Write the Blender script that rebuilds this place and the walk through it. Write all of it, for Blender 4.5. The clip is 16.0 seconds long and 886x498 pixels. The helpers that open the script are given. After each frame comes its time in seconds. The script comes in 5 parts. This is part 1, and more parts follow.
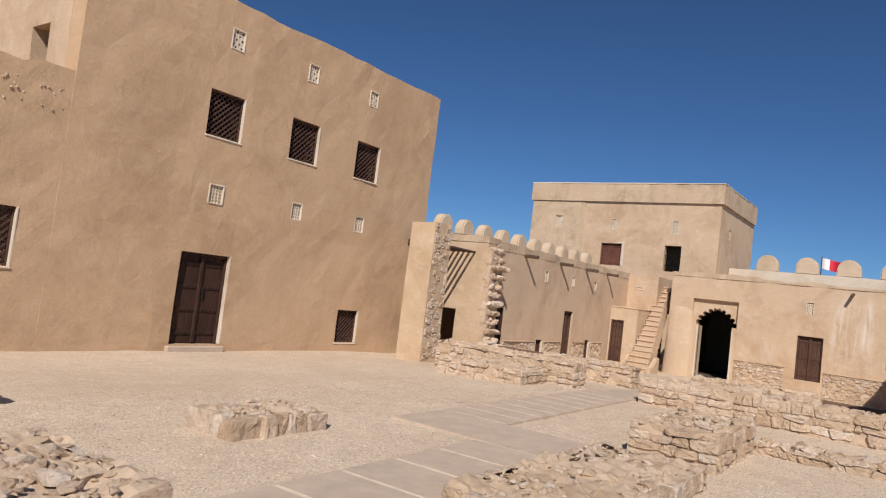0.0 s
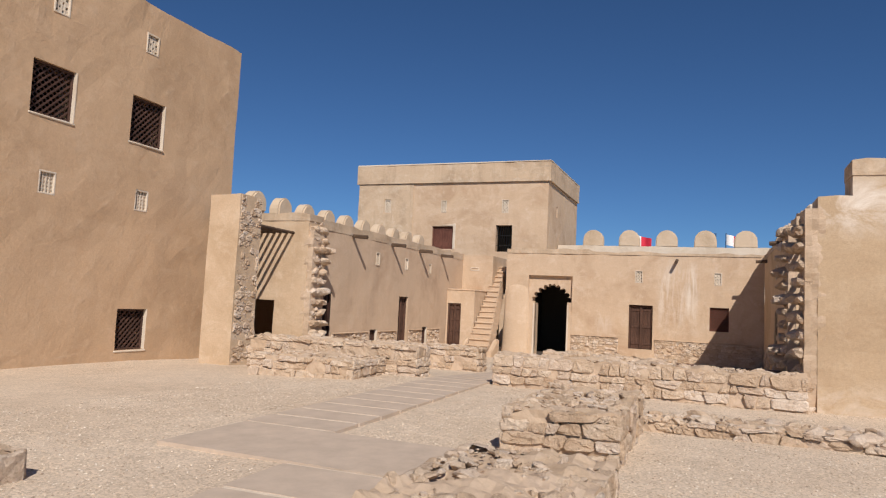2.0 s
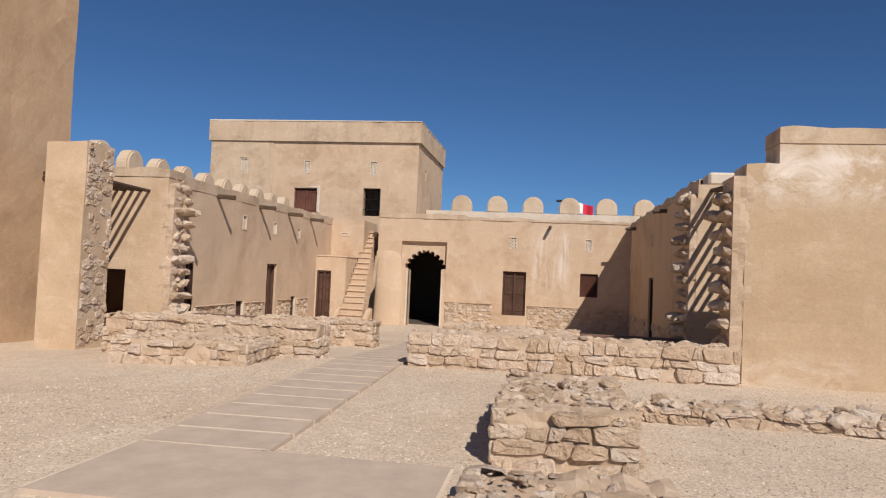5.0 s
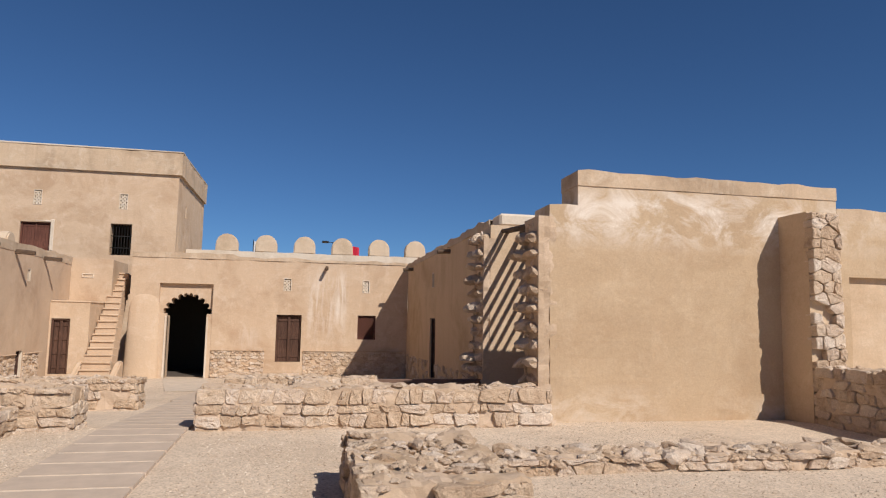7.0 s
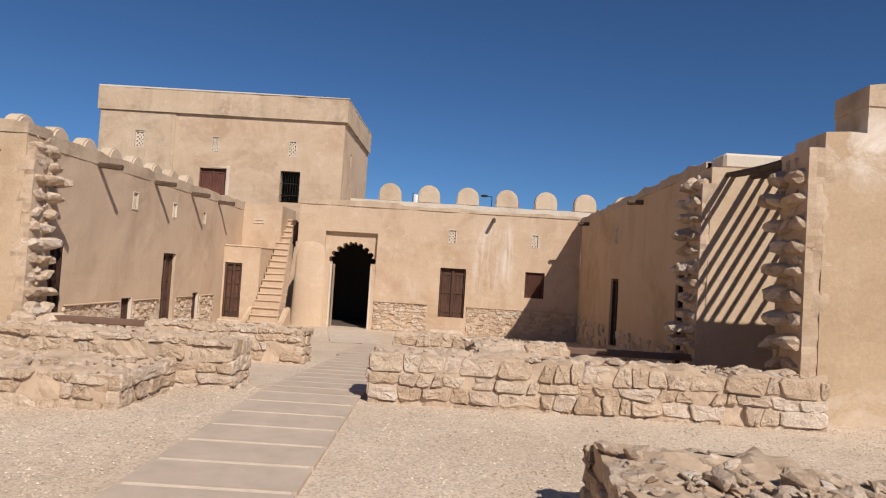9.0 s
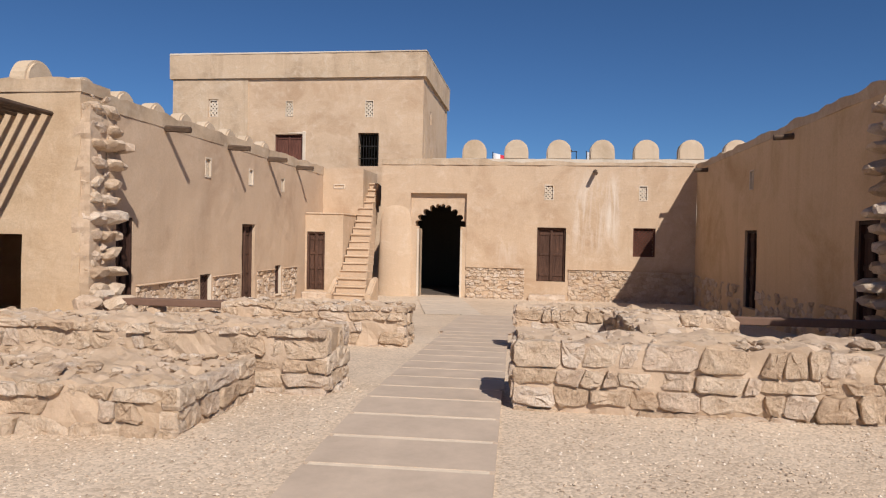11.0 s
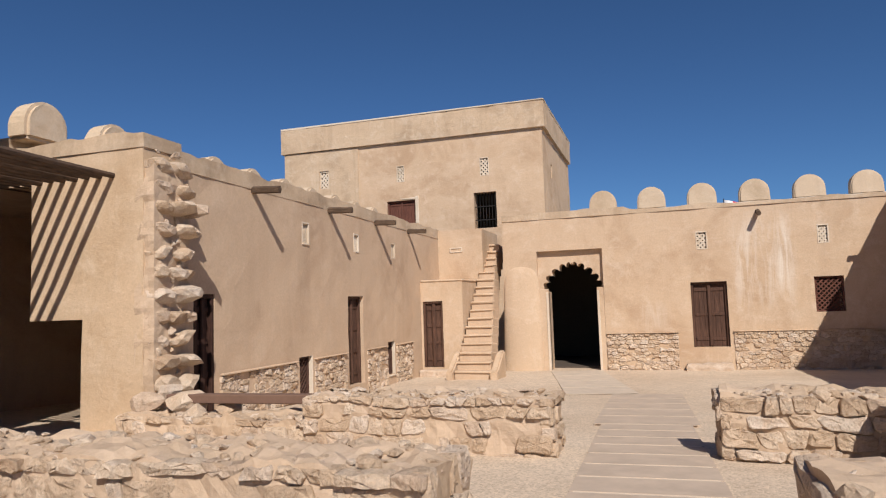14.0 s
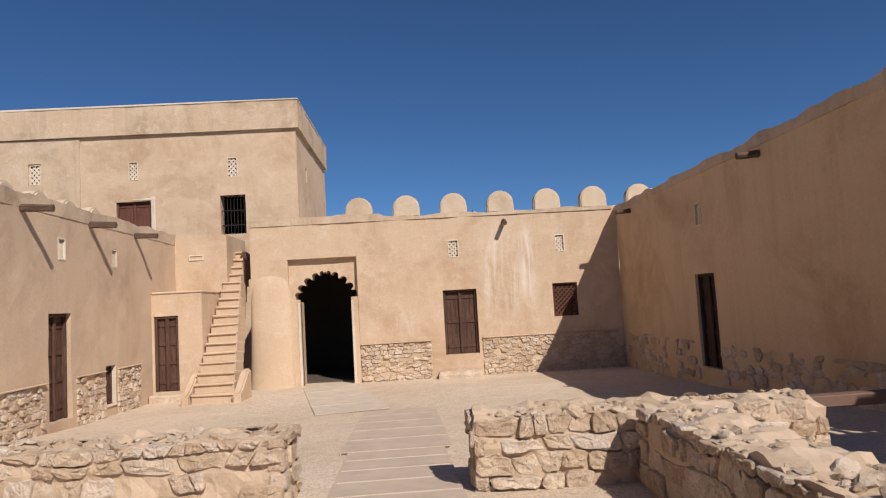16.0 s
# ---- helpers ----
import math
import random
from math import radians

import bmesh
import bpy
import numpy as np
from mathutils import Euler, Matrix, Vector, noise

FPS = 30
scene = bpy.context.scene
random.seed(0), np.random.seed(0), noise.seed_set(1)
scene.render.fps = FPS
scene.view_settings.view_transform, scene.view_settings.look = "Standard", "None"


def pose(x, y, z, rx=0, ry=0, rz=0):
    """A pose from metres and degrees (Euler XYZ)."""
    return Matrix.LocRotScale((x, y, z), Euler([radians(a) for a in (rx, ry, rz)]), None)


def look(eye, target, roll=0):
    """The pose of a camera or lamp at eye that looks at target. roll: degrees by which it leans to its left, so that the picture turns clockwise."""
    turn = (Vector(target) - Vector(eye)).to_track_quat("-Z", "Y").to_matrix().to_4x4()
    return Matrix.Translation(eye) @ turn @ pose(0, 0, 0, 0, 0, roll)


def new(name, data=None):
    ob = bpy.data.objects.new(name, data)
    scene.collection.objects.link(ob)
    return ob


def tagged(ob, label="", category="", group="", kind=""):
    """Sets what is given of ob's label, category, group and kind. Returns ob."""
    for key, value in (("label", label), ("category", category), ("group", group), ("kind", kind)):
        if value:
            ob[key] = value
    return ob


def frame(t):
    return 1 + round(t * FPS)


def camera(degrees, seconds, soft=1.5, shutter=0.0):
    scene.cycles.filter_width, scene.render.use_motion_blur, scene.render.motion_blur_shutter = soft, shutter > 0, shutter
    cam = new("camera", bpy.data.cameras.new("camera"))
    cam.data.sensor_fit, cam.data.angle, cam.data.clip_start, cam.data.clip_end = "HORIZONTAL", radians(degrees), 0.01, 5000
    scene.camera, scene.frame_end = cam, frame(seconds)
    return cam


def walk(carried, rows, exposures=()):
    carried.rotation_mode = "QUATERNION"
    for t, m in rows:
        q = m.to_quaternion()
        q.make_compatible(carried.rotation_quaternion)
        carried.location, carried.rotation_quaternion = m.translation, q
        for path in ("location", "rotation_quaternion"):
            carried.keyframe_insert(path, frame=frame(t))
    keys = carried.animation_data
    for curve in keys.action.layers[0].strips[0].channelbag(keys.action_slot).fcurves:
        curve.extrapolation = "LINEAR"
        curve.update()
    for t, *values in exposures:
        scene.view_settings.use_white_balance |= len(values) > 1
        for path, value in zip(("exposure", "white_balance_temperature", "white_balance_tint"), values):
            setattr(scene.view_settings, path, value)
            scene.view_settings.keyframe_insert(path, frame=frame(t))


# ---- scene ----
cam = camera(66.0, 16.0, soft=1.2)
PATH = [
    (0, (0.968, 0.717, 1.886), (2.58, 1.895, 2.003), 6.9),
    (0.5, (1.482, 0.893, 1.696), (3.201, 1.913, 1.784), 3.1),
    (1, (2.182, 1.193, 1.641), (3.959, 2.106, 1.749), 3.0),
    (1.5, (2.94, 1.69, 1.495), (4.781, 2.458, 1.635), 3.1),
    (2, (3.52, 2.007, 1.44), (5.37, 2.752, 1.597), 2.8),
    (2.5, (3.723, 2.191, 1.444), (5.527, 3.036, 1.624), 2.1),
    (3, (4.061, 2.458, 1.483), (5.833, 3.36, 1.693), 2.7),
    (3.5, (4.149, 2.801, 1.419), (5.937, 3.664, 1.656), 2.6),
    (4, (4.658, 3.069, 1.547), (6.508, 3.816, 1.674), 2.3),
    (4.5, (4.641, 3.256, 1.531), (6.566, 3.795, 1.599), 2.4),
    (5, (4.648, 3.55, 1.502), (6.623, 3.859, 1.576), 2.5),
    (7.5, (6.234, 4.456, 1.497), (8.155, 3.938, 1.704), 1.2),
    (8, (6.964, 4.57, 1.486), (8.863, 3.969, 1.664), 1.7),
    (8.5, (7.614, 4.695, 1.5), (9.567, 4.28, 1.626), 2.9),
    (9, (7.87, 4.838, 1.46), (9.868, 4.884, 1.537), 3.6),
    (9.5, (8.38, 5.044, 1.457), (10.362, 5.313, 1.474), 3.5),
    (10, (9.02, 5.27, 1.432), (10.993, 5.591, 1.384), 2.5),
    (12.5, (10.957, 5.993, 1.336), (12.947, 6.188, 1.354), -0.9),
    (13, (11.306, 6.13, 1.315), (13.265, 6.527, 1.369), -0.3),
    (13.5, (12.074, 6.265, 1.3), (13.99, 6.827, 1.415), -0.9),
    (14, (12.747, 6.313, 1.307), (14.647, 6.915, 1.473), -1.9),
    (14.5, (13.334, 6.365, 1.32), (15.243, 6.958, 1.371), -6.7),
    (15, (13.693, 6.354, 1.333), (15.648, 6.771, 1.397), -5.6),
    (15.5, (13.826, 6.392, 1.327), (15.818, 6.49, 1.468), -2.8),
    (16, (13.926, 6.266, 1.359), (15.918, 6.181, 1.519), -3.3),
]
walk(cam, [(t, look(eye, target, roll)) for t, eye, target, roll in PATH],
     [(0, -0.05), (5, -0.06), (7.5, 0.0), (16, 0.03)])

# ---------------------------------------------------------------- light
SUN_WAY = Vector((1.0, 0.56, -1.0)).normalized()
sun_data = bpy.data.lights.new("sun", "SUN")
sun_data.energy, sun_data.angle, sun_data.color = 4.75, radians(0.5), (1.0, 0.915, 0.83)
sun = new("sun", sun_data)
sun.rotation_mode = "QUATERNION"
sun.rotation_quaternion = SUN_WAY.to_track_quat("-Z", "Y")
world = bpy.data.worlds.new("world")
scene.world = world
world.use_nodes = True
wn = world.node_tree
sky = wn.nodes.new("ShaderNodeTexSky")
sky.sky_type, sky.sun_disc = "NISHITA", False
sky.sun_elevation = math.asin(-SUN_WAY.z)
sky.sun_rotation = math.atan2(-SUN_WAY.x, -SUN_WAY.y)
sky.air_density, sky.dust_density, sky.ozone_density, sky.altitude = 0.85, 0.0, 5.0, 1500
tint = wn.nodes.new("ShaderNodeMix")
tint.data_type, tint.blend_type = "RGBA", "MULTIPLY"
tint.inputs[0].default_value, tint.inputs[7].default_value = 1.0, (0.84, 1.15, 1.40, 1)
wn.links.new(sky.outputs[0], tint.inputs[6])
wn.links.new(tint.outputs[2], wn.nodes["Background"].inputs[0])
wn.nodes["Background"].inputs[1].default_value = 0.051
scene.view_settings.exposure = 0.0


# ---------------------------------------------------------------- materials
def nodes_of(mat):
    mat.use_nodes = True
    return mat.node_tree, mat.node_tree.nodes["Principled BSDF"]


def noise_node(nt, scale, detail=6, rough=0.6, vec=None, dist=0.0):
    n = nt.nodes.new("ShaderNodeTexNoise")
    n.inputs["Scale"].default_value, n.inputs["Detail"].default_value = scale, detail
    n.inputs["Roughness"].default_value, n.inputs["Distortion"].default_value = rough, dist
    if vec is not None:
        nt.links.new(vec, n.inputs["Vector"])
    return n


def ramp_node(nt, fac, stops):
    r = nt.nodes.new("ShaderNodeValToRGB")
    r.color_ramp.elements[0].position, r.color_ramp.elements[1].position = stops[0][0], stops[-1][0]
    r.color_ramp.elements[0].color, r.color_ramp.elements[1].color = (*stops[0][1], 1), (*stops[-1][1], 1)
    for p, c in stops[1:-1]:
        r.color_ramp.elements.new(p).color = (*c, 1)
    nt.links.new(fac, r.inputs[0])
    return r


def mix_node(nt, fac, a, b, mode="MIX"):
    m = nt.nodes.new("ShaderNodeMix")
    m.data_type, m.blend_type = "RGBA", mode
    for sock, v in ((m.inputs[0], fac), (m.inputs[6], a), (m.inputs[7], b)):
        if isinstance(v, (int, float)):
            sock.default_value = v
        elif isinstance(v, tuple):
            sock.default_value = (*v, 1)
        else:
            nt.links.new(v, sock)
    return m.outputs[2]


def bump_chain(nt, bsdf, heights):
    prev = None
    for h, strength, dist in heights:
        b = nt.nodes.new("ShaderNodeBump")
        b.inputs["Strength"].default_value, b.inputs["Distance"].default_value = strength, dist
        nt.links.new(h, b.inputs["Height"])
        if prev:
            nt.links.new(prev, b.inputs["Normal"])
        prev = b.outputs[0]
    nt.links.new(prev, bsdf.inputs["Normal"])


def place_vec(nt, scale=(1, 1, 1)):
    g = nt.nodes.new("ShaderNodeNewGeometry")
    m = nt.nodes.new("ShaderNodeMapping")
    m.inputs["Scale"].default_value = scale
    nt.links.new(g.outputs["Position"], m.inputs["Vector"])
    return m.outputs[0]


def plaster(name, base, pale, brown, patch=0.5, bump=0.6, streak=0.35):
    """Hand-laid gypsum plaster: broad blotches, pale repairs, rain streaks and fine grain."""
    mat = bpy.data.materials.new(name)
    nt, bs = nodes_of(mat)
    v = place_vec(nt)
    big = noise_node(nt, 0.45, 5, 0.65, v, 0.6)
    mid = noise_node(nt, 2.3, 8, 0.7, v, 0.4)
    fine = noise_node(nt, 24, 8, 0.8, v)
    drip = noise_node(nt, 1.0, 6, 0.6, place_vec(nt, (2.6, 2.6, 0.22)), 0.5)
    c1 = ramp_node(nt, big.outputs["Fac"], [(0.32, brown), (0.52, base), (0.72, base)]).outputs[0]
    f2 = ramp_node(nt, mid.outputs["Fac"], [(0.52, (0, 0, 0)), (0.72, (patch,) * 3)]).outputs[0]
    c2 = mix_node(nt, f2, c1, pale)
    f3 = ramp_node(nt, drip.outputs["Fac"], [(0.50, (0, 0, 0)), (0.78, (streak,) * 3)]).outputs[0]
    c3 = mix_node(nt, f3, c2, brown)
    lift = noise_node(nt, 1.0, 7, 0.7, place_vec(nt, (0.55, 0.55, 1.5)), 0.7)
    f5 = ramp_node(nt, lift.outputs["Fac"], [(0.50, (0, 0, 0)), (0.66, (0.4 * patch,) * 3)]).outputs[0]
    c3 = mix_node(nt, f5, c3, pale)
    f4 = ramp_node(nt, fine.outputs["Fac"], [(0.3, (0.87,) * 3), (0.7, (1.08,) * 3)]).outputs[0]
    nt.links.new(mix_node(nt, 1.0, c3, f4, "MULTIPLY"), bs.inputs["Base Color"])
    bs.inputs["Roughness"].default_value = 0.93
    bs.inputs["Specular IOR Level"].default_value = 0.15
    bump_chain(nt, bs, [(mid.outputs["Fac"], bump * 0.6, 0.05), (fine.outputs["Fac"], 0.3, 0.014)])
    return mat


def stone(name, lo, mid_c, hi, bump=1.0):
    mat = bpy.data.materials.new(name)
    nt, bs = nodes_of(mat)
    v = place_vec(nt)
    oi = nt.nodes.new("ShaderNodeObjectInfo")
    a = noise_node(nt, 5, 8, 0.7, v, 0.5)
    b = noise_node(nt, 45, 6, 0.8, v)
    pits = nt.nodes.new("ShaderNodeTexVoronoi")
    pits.inputs["Scale"].default_value = 34
    nt.links.new(v, pits.inputs["Vector"])
    add = nt.nodes.new("ShaderNodeMath")
    add.operation = "MULTIPLY_ADD"
    nt.links.new(oi.outputs["Random"], add.inputs[0])
    add.inputs[1].default_value = 0.30
    nt.links.new(a.outputs["Fac"], add.inputs[2])
    c = ramp_node(nt, add.outputs[0], [(0.40, lo), (0.62, mid_c), (0.86, hi)]).outputs[0]
    f = ramp_node(nt, b.outputs["Fac"], [(0.3, (0.75,) * 3), (0.7, (1.12,) * 3)]).outputs[0]
    nt.links.new(mix_node(nt, 1.0, c, f, "MULTIPLY"), bs.inputs["Base Color"])
    bs.inputs["Roughness"].default_value = 0.95
    bs.inputs["Specular IOR Level"].default_value = 0.1
    bump_chain(nt, bs, [(a.outputs["Fac"], bump, 0.06), (b.outputs["Fac"], 0.6, 0.015), (pits.outputs["Distance"], 0.35, 0.012)])
    return mat


def wood(name, dark, light, axis=(14, 14, 1.2)):
    mat = bpy.data.materials.new(name)
    nt, bs = nodes_of(mat)
    g = noise_node(nt, 2.2, 8, 0.7, place_vec(nt, axis), 0.8)
    s = noise_node(nt, 1.3, 4, 0.6, place_vec(nt))
    c = ramp_node(nt, g.outputs["Fac"], [(0.35, dark), (0.7, light)]).outputs[0]
    f = ramp_node(nt, s.outputs["Fac"], [(0.3, (0.75,) * 3), (0.7, (1.15,) * 3)]).outputs[0]
    nt.links.new(mix_node(nt, 1.0, c, f, "MULTIPLY"), bs.inputs["Base Color"])
    bs.inputs["Roughness"].default_value = 0.75
    bs.inputs["Specular IOR Level"].default_value = 0.25
    bump_chain(nt, bs, [(g.outputs["Fac"], 0.5, 0.01)])
    return mat


def gravel(name):
    """Pale crushed stone over sand."""
    mat = bpy.data.materials.new(name)
    nt, bs = nodes_of(mat)
    v = place_vec(nt)
    peb = nt.nodes.new("ShaderNodeTexVoronoi")
    peb.inputs["Scale"].default_value = 52
    nt.links.new(v, peb.inputs["Vector"])
    peb2 = nt.nodes.new("ShaderNodeTexVoronoi")
    peb2.inputs["Scale"].default_value = 85
    nt.links.new(v, peb2.inputs["Vector"])
    big = noise_node(nt, 0.35, 6, 0.65, v, 0.4)
    mid = noise_node(nt, 3.0, 6, 0.7, v)
    c1 = ramp_node(nt, big.outputs["Fac"], [(0.3, (0.57, 0.455, 0.345)), (0.7, (0.67, 0.56, 0.445))]).outputs[0]
    hue = nt.nodes.new("ShaderNodeSeparateColor")
    nt.links.new(peb.outputs["Color"], hue.inputs[0])
    f1 = ramp_node(nt, hue.outputs[0], [(0.0, (0.70, 0.68, 0.65)), (0.5, (0.98, 0.97, 0.95)), (1.0, (1.17, 1.15, 1.12))]).outputs[0]
    c2 = mix_node(nt, 0.8, c1, f1, "MULTIPLY")
    f2 = ramp_node(nt, mid.outputs["Fac"], [(0.3, (0.9,) * 3), (0.7, (1.07,) * 3)]).outputs[0]
    nt.links.new(mix_node(nt, 1.0, c2, f2, "MULTIPLY"), bs.inputs["Base Color"])
    bs.inputs["Roughness"].default_value = 0.95
    bs.inputs["Specular IOR Level"].default_value = 0.1
    inv = nt.nodes.new("ShaderNodeMath")
    inv.operation = "SUBTRACT"
    inv.inputs[0].default_value = 1.0
    nt.links.new(peb.outputs["Distance"], inv.inputs[1])
    inv2 = nt.nodes.new("ShaderNodeMath")
    inv2.operation = "SUBTRACT"
    inv2.inputs[0].default_value = 1.0
    nt.links.new(peb2.outputs["Distance"], inv2.inputs[1])
    bump_chain(nt, bs, [(mid.outputs["Fac"], 0.2, 0.03), (inv.outputs[0], 0.3, 0.012), (inv2.outputs[0], 0.3, 0.008)])
    return mat


def plain(name, colour, rough=0.8, metal=0.0, grain=12.0):
    mat = bpy.data.materials.new(name)
    nt, bs = nodes_of(mat)
    n = noise_node(nt, grain, 6, 0.7, place_vec(nt))
    f = ramp_node(nt, n.outputs["Fac"], [(0.3, (0.85,) * 3), (0.7, (1.1,) * 3)]).outputs[0]
    nt.links.new(mix_node(nt, 1.0, colour, f, "MULTIPLY"), bs.inputs["Base Color"])
    bs.inputs["Roughness"].default_value, bs.inputs["Metallic"].default_value = rough, metal
    bump_chain(nt, bs, [(n.outputs["Fac"], 0.3, 0.01)])
    return mat


def stained_plaster(name, base, pale, brown, spots, flow=(3.2, 3.2, 0.55), streak=0.4):
    """Plaster with pale lime runs below old spouts. spots: (y, half width, low z, high z, strength)."""
    mat = plaster(name, base, pale, brown, 0.6, 0.5, streak)
    nt, bs = mat.node_tree, mat.node_tree.nodes["Principled BSDF"]
    col = bs.inputs["Base Color"].links[0].from_socket
    sep = nt.nodes.new("ShaderNodeSeparateXYZ")
    nt.links.new(place_vec(nt), sep.inputs[0])
    run = noise_node(nt, 1.0, 7, 0.7, place_vec(nt, flow), 0.9)
    runs = ramp_node(nt, run.outputs["Fac"], [(0.42, (0, 0, 0)), (0.62, (1, 1, 1))]).outputs[0]
    for y, half, lo, hi, force in spots:
        masks = []
        for out, mid, wide in ((sep.outputs["Y"], y, half), (sep.outputs["Z"], (lo + hi) / 2, (hi - lo) / 2)):
            d = nt.nodes.new("ShaderNodeMath")
            d.operation = "SUBTRACT"
            nt.links.new(out, d.inputs[0])
            d.inputs[1].default_value = mid
            a = nt.nodes.new("ShaderNodeMath")
            a.operation = "ABSOLUTE"
            nt.links.new(d.outputs[0], a.inputs[0])
            r = nt.nodes.new("ShaderNodeMapRange")
            r.inputs["From Min"].default_value, r.inputs["From Max"].default_value = wide, wide * 0.35
            nt.links.new(a.outputs[0], r.inputs["Value"])
            masks.append(r.outputs[0])
        m1 = nt.nodes.new("ShaderNodeMath")
        m1.operation = "MULTIPLY"
        nt.links.new(masks[0], m1.inputs[0])
        nt.links.new(masks[1], m1.inputs[1])
        m2 = nt.nodes.new("ShaderNodeMath")
        m2.operation = "MULTIPLY"
        nt.links.new(m1.outputs[0], m2.inputs[0])
        nt.links.new(runs, m2.inputs[1])
        m3 = nt.nodes.new("ShaderNodeMath")
        m3.operation = "MULTIPLY"
        nt.links.new(m2.outputs[0], m3.inputs[0])
        m3.inputs[1].default_value = force
        col = mix_node(nt, m3.outputs[0], col, (0.72, 0.64, 0.55))
    nt.links.new(col, bs.inputs["Base Color"])
    return mat


M_GATE = stained_plaster("plaster_gate", (0.575, 0.43, 0.30), (0.68, 0.555, 0.43), (0.46, 0.32, 0.21), [(3.7, 0.75, 0.6, 3.9, 0.85), (2.95, 0.35, 0.9, 3.8, 0.9), (6.6, 0.6, 0.3, 1.3, 0.4)])
M_RUIN_LIME = stained_plaster("plaster_ruin_lime", (0.50, 0.372, 0.243), (0.555, 0.43, 0.30), (0.44, 0.315, 0.20), [(-1.9, 5.0, 2.75, 4.0, 1.0), (-0.2, 1.6, -0.8, 0.6, 0.55), (-3.5, 1.6, -0.6, 0.4, 0.4)], (1.1, 1.1, 1.7), 0.12)
M_HOUSE = plaster("plaster_house", (0.55, 0.38, 0.24), (0.62, 0.45, 0.305), (0.46, 0.31, 0.19), 0.6, 0.8, 0.2)
M_WALL = plaster("plaster_court", (0.575, 0.43, 0.30), (0.68, 0.555, 0.43), (0.46, 0.32, 0.21), 0.6, 0.5, 0.4)
# base warmed to stand in for light bounced onto the shaded wall
M_BOUNCE_WARM = plaster("plaster_bounce_warm", (0.62, 0.45, 0.285), (0.68, 0.53, 0.37), (0.48, 0.33, 0.19), 0.3, 0.4, 0.55)
M_SIDE = plaster("plaster_side", (0.57, 0.425, 0.30), (0.65, 0.515, 0.39), (0.45, 0.32, 0.22), 0.35, 0.4, 0.35)
M_RUIN = plaster("plaster_ruin", (0.575, 0.435, 0.30), (0.68, 0.555, 0.42), (0.465, 0.335, 0.215), 0.6, 0.5, 0.3)
M_TOP = plaster("plaster_weathered", (0.55, 0.42, 0.295), (0.66, 0.56, 0.44), (0.38, 0.28, 0.19), 0.7, 0.9, 0.6)
M_WHITE = plaster("plaster_pale", (0.66, 0.57, 0.46), (0.74, 0.67, 0.57), (0.52, 0.42, 0.31), 0.5, 0.4, 0.3)
M_STONE = stone("limestone", (0.48, 0.345, 0.235), (0.60, 0.455, 0.325), (0.71, 0.58, 0.45))
M_STONE_PALE = stone("limestone_pale", (0.48, 0.355, 0.255), (0.62, 0.485, 0.37), (0.74, 0.63, 0.52))
M_MORTAR = plaster("mortar", (0.55, 0.42, 0.305), (0.66, 0.53, 0.42), (0.44, 0.32, 0.21), 0.5, 1.0, 0.2)
# near-black base stands in for the deep shade inside the gate passage
M_PASSAGE_SHADE = plain("passage_shade", (0.09, 0.07, 0.055), 0.9)
M_MERLON = plaster("plaster_merlon", (0.60, 0.475, 0.345), (0.69, 0.59, 0.47), (0.46, 0.35, 0.24), 0.6, 0.5, 0.3)
M_GRAVEL = gravel("gravel")
def pebble_material():
    mat = bpy.data.materials.new("pebble")
    nt, bs = nodes_of(mat)
    g = nt.nodes.new("ShaderNodeNewGeometry")
    c = ramp_node(nt, g.outputs["Random Per Island"], [(0.0, (0.33, 0.25, 0.185)), (0.35, (0.54, 0.43, 0.32)), (0.8, (0.67, 0.56, 0.44)), (1.0, (0.76, 0.68, 0.58))])
    nt.links.new(c.outputs[0], bs.inputs["Base Color"])
    bs.inputs["Roughness"].default_value = 0.9
    return mat


M_PEBBLE = pebble_material()
M_SLAB = plain("path_slab", (0.515, 0.413, 0.322), 0.85, 0, 3.0)
M_SLAB_PALE = plain("path_screed", (0.56, 0.47, 0.375), 0.9, 0, 3.0)
M_JOINT = plain("path_joint", (0.70, 0.59, 0.46), 0.9, 0, 9.0)
M_DOOR = wood("door_wood_dark", (0.030, 0.014, 0.010), (0.075, 0.036, 0.026))
M_DOOR2 = wood("door_wood_brown", (0.060, 0.030, 0.020), (0.14, 0.075, 0.052))
M_BEAM = wood("beam_wood", (0.07, 0.045, 0.03), (0.18, 0.12, 0.08), (14, 2, 14))
M_POLE = wood("pole_wood", (0.05, 0.033, 0.024), (0.13, 0.085, 0.06), (2, 14, 14))
M_SHUTTER = wood("shutter_wood_red", (0.09, 0.035, 0.025), (0.20, 0.085, 0.06))
M_LATTICE = wood("lattice_wood", (0.055, 0.028, 0.020), (0.11, 0.06, 0.045), (9, 9, 3))
M_IRON = plain("iron", (0.03, 0.027, 0.025), 0.6, 0.7)
M_RUST = plain("rusty_beam", (0.17, 0.10, 0.07), 0.8, 0.0, 6)
M_RED = plain("flag_red", (0.60, 0.02, 0.05), 0.7)
M_FLAGWHITE = plain("flag_white", (0.8, 0.8, 0.8), 0.7)


# ---------------------------------------------------------------- mesh helpers
def gz(x):
    """Height of the ground: level forecourt, then a gentle fall towards the gate."""
    if x < 15.5:
        return 0.0
    if x < 28:
        return -0.054 * (x - 15.5)
    return -0.675 - 0.017 * (min(x, 34.0) - 28)


def ground_z(x, y):
    """The forecourt also dips a little towards the tall house."""
    f = min(max((y - 7.5) / 6.5, 0.0), 1.0) * min(max((20.0 - x) / 3.0, 0.0), 1.0)
    return gz(x) - 0.21 * f * f * (3 - 2 * f)


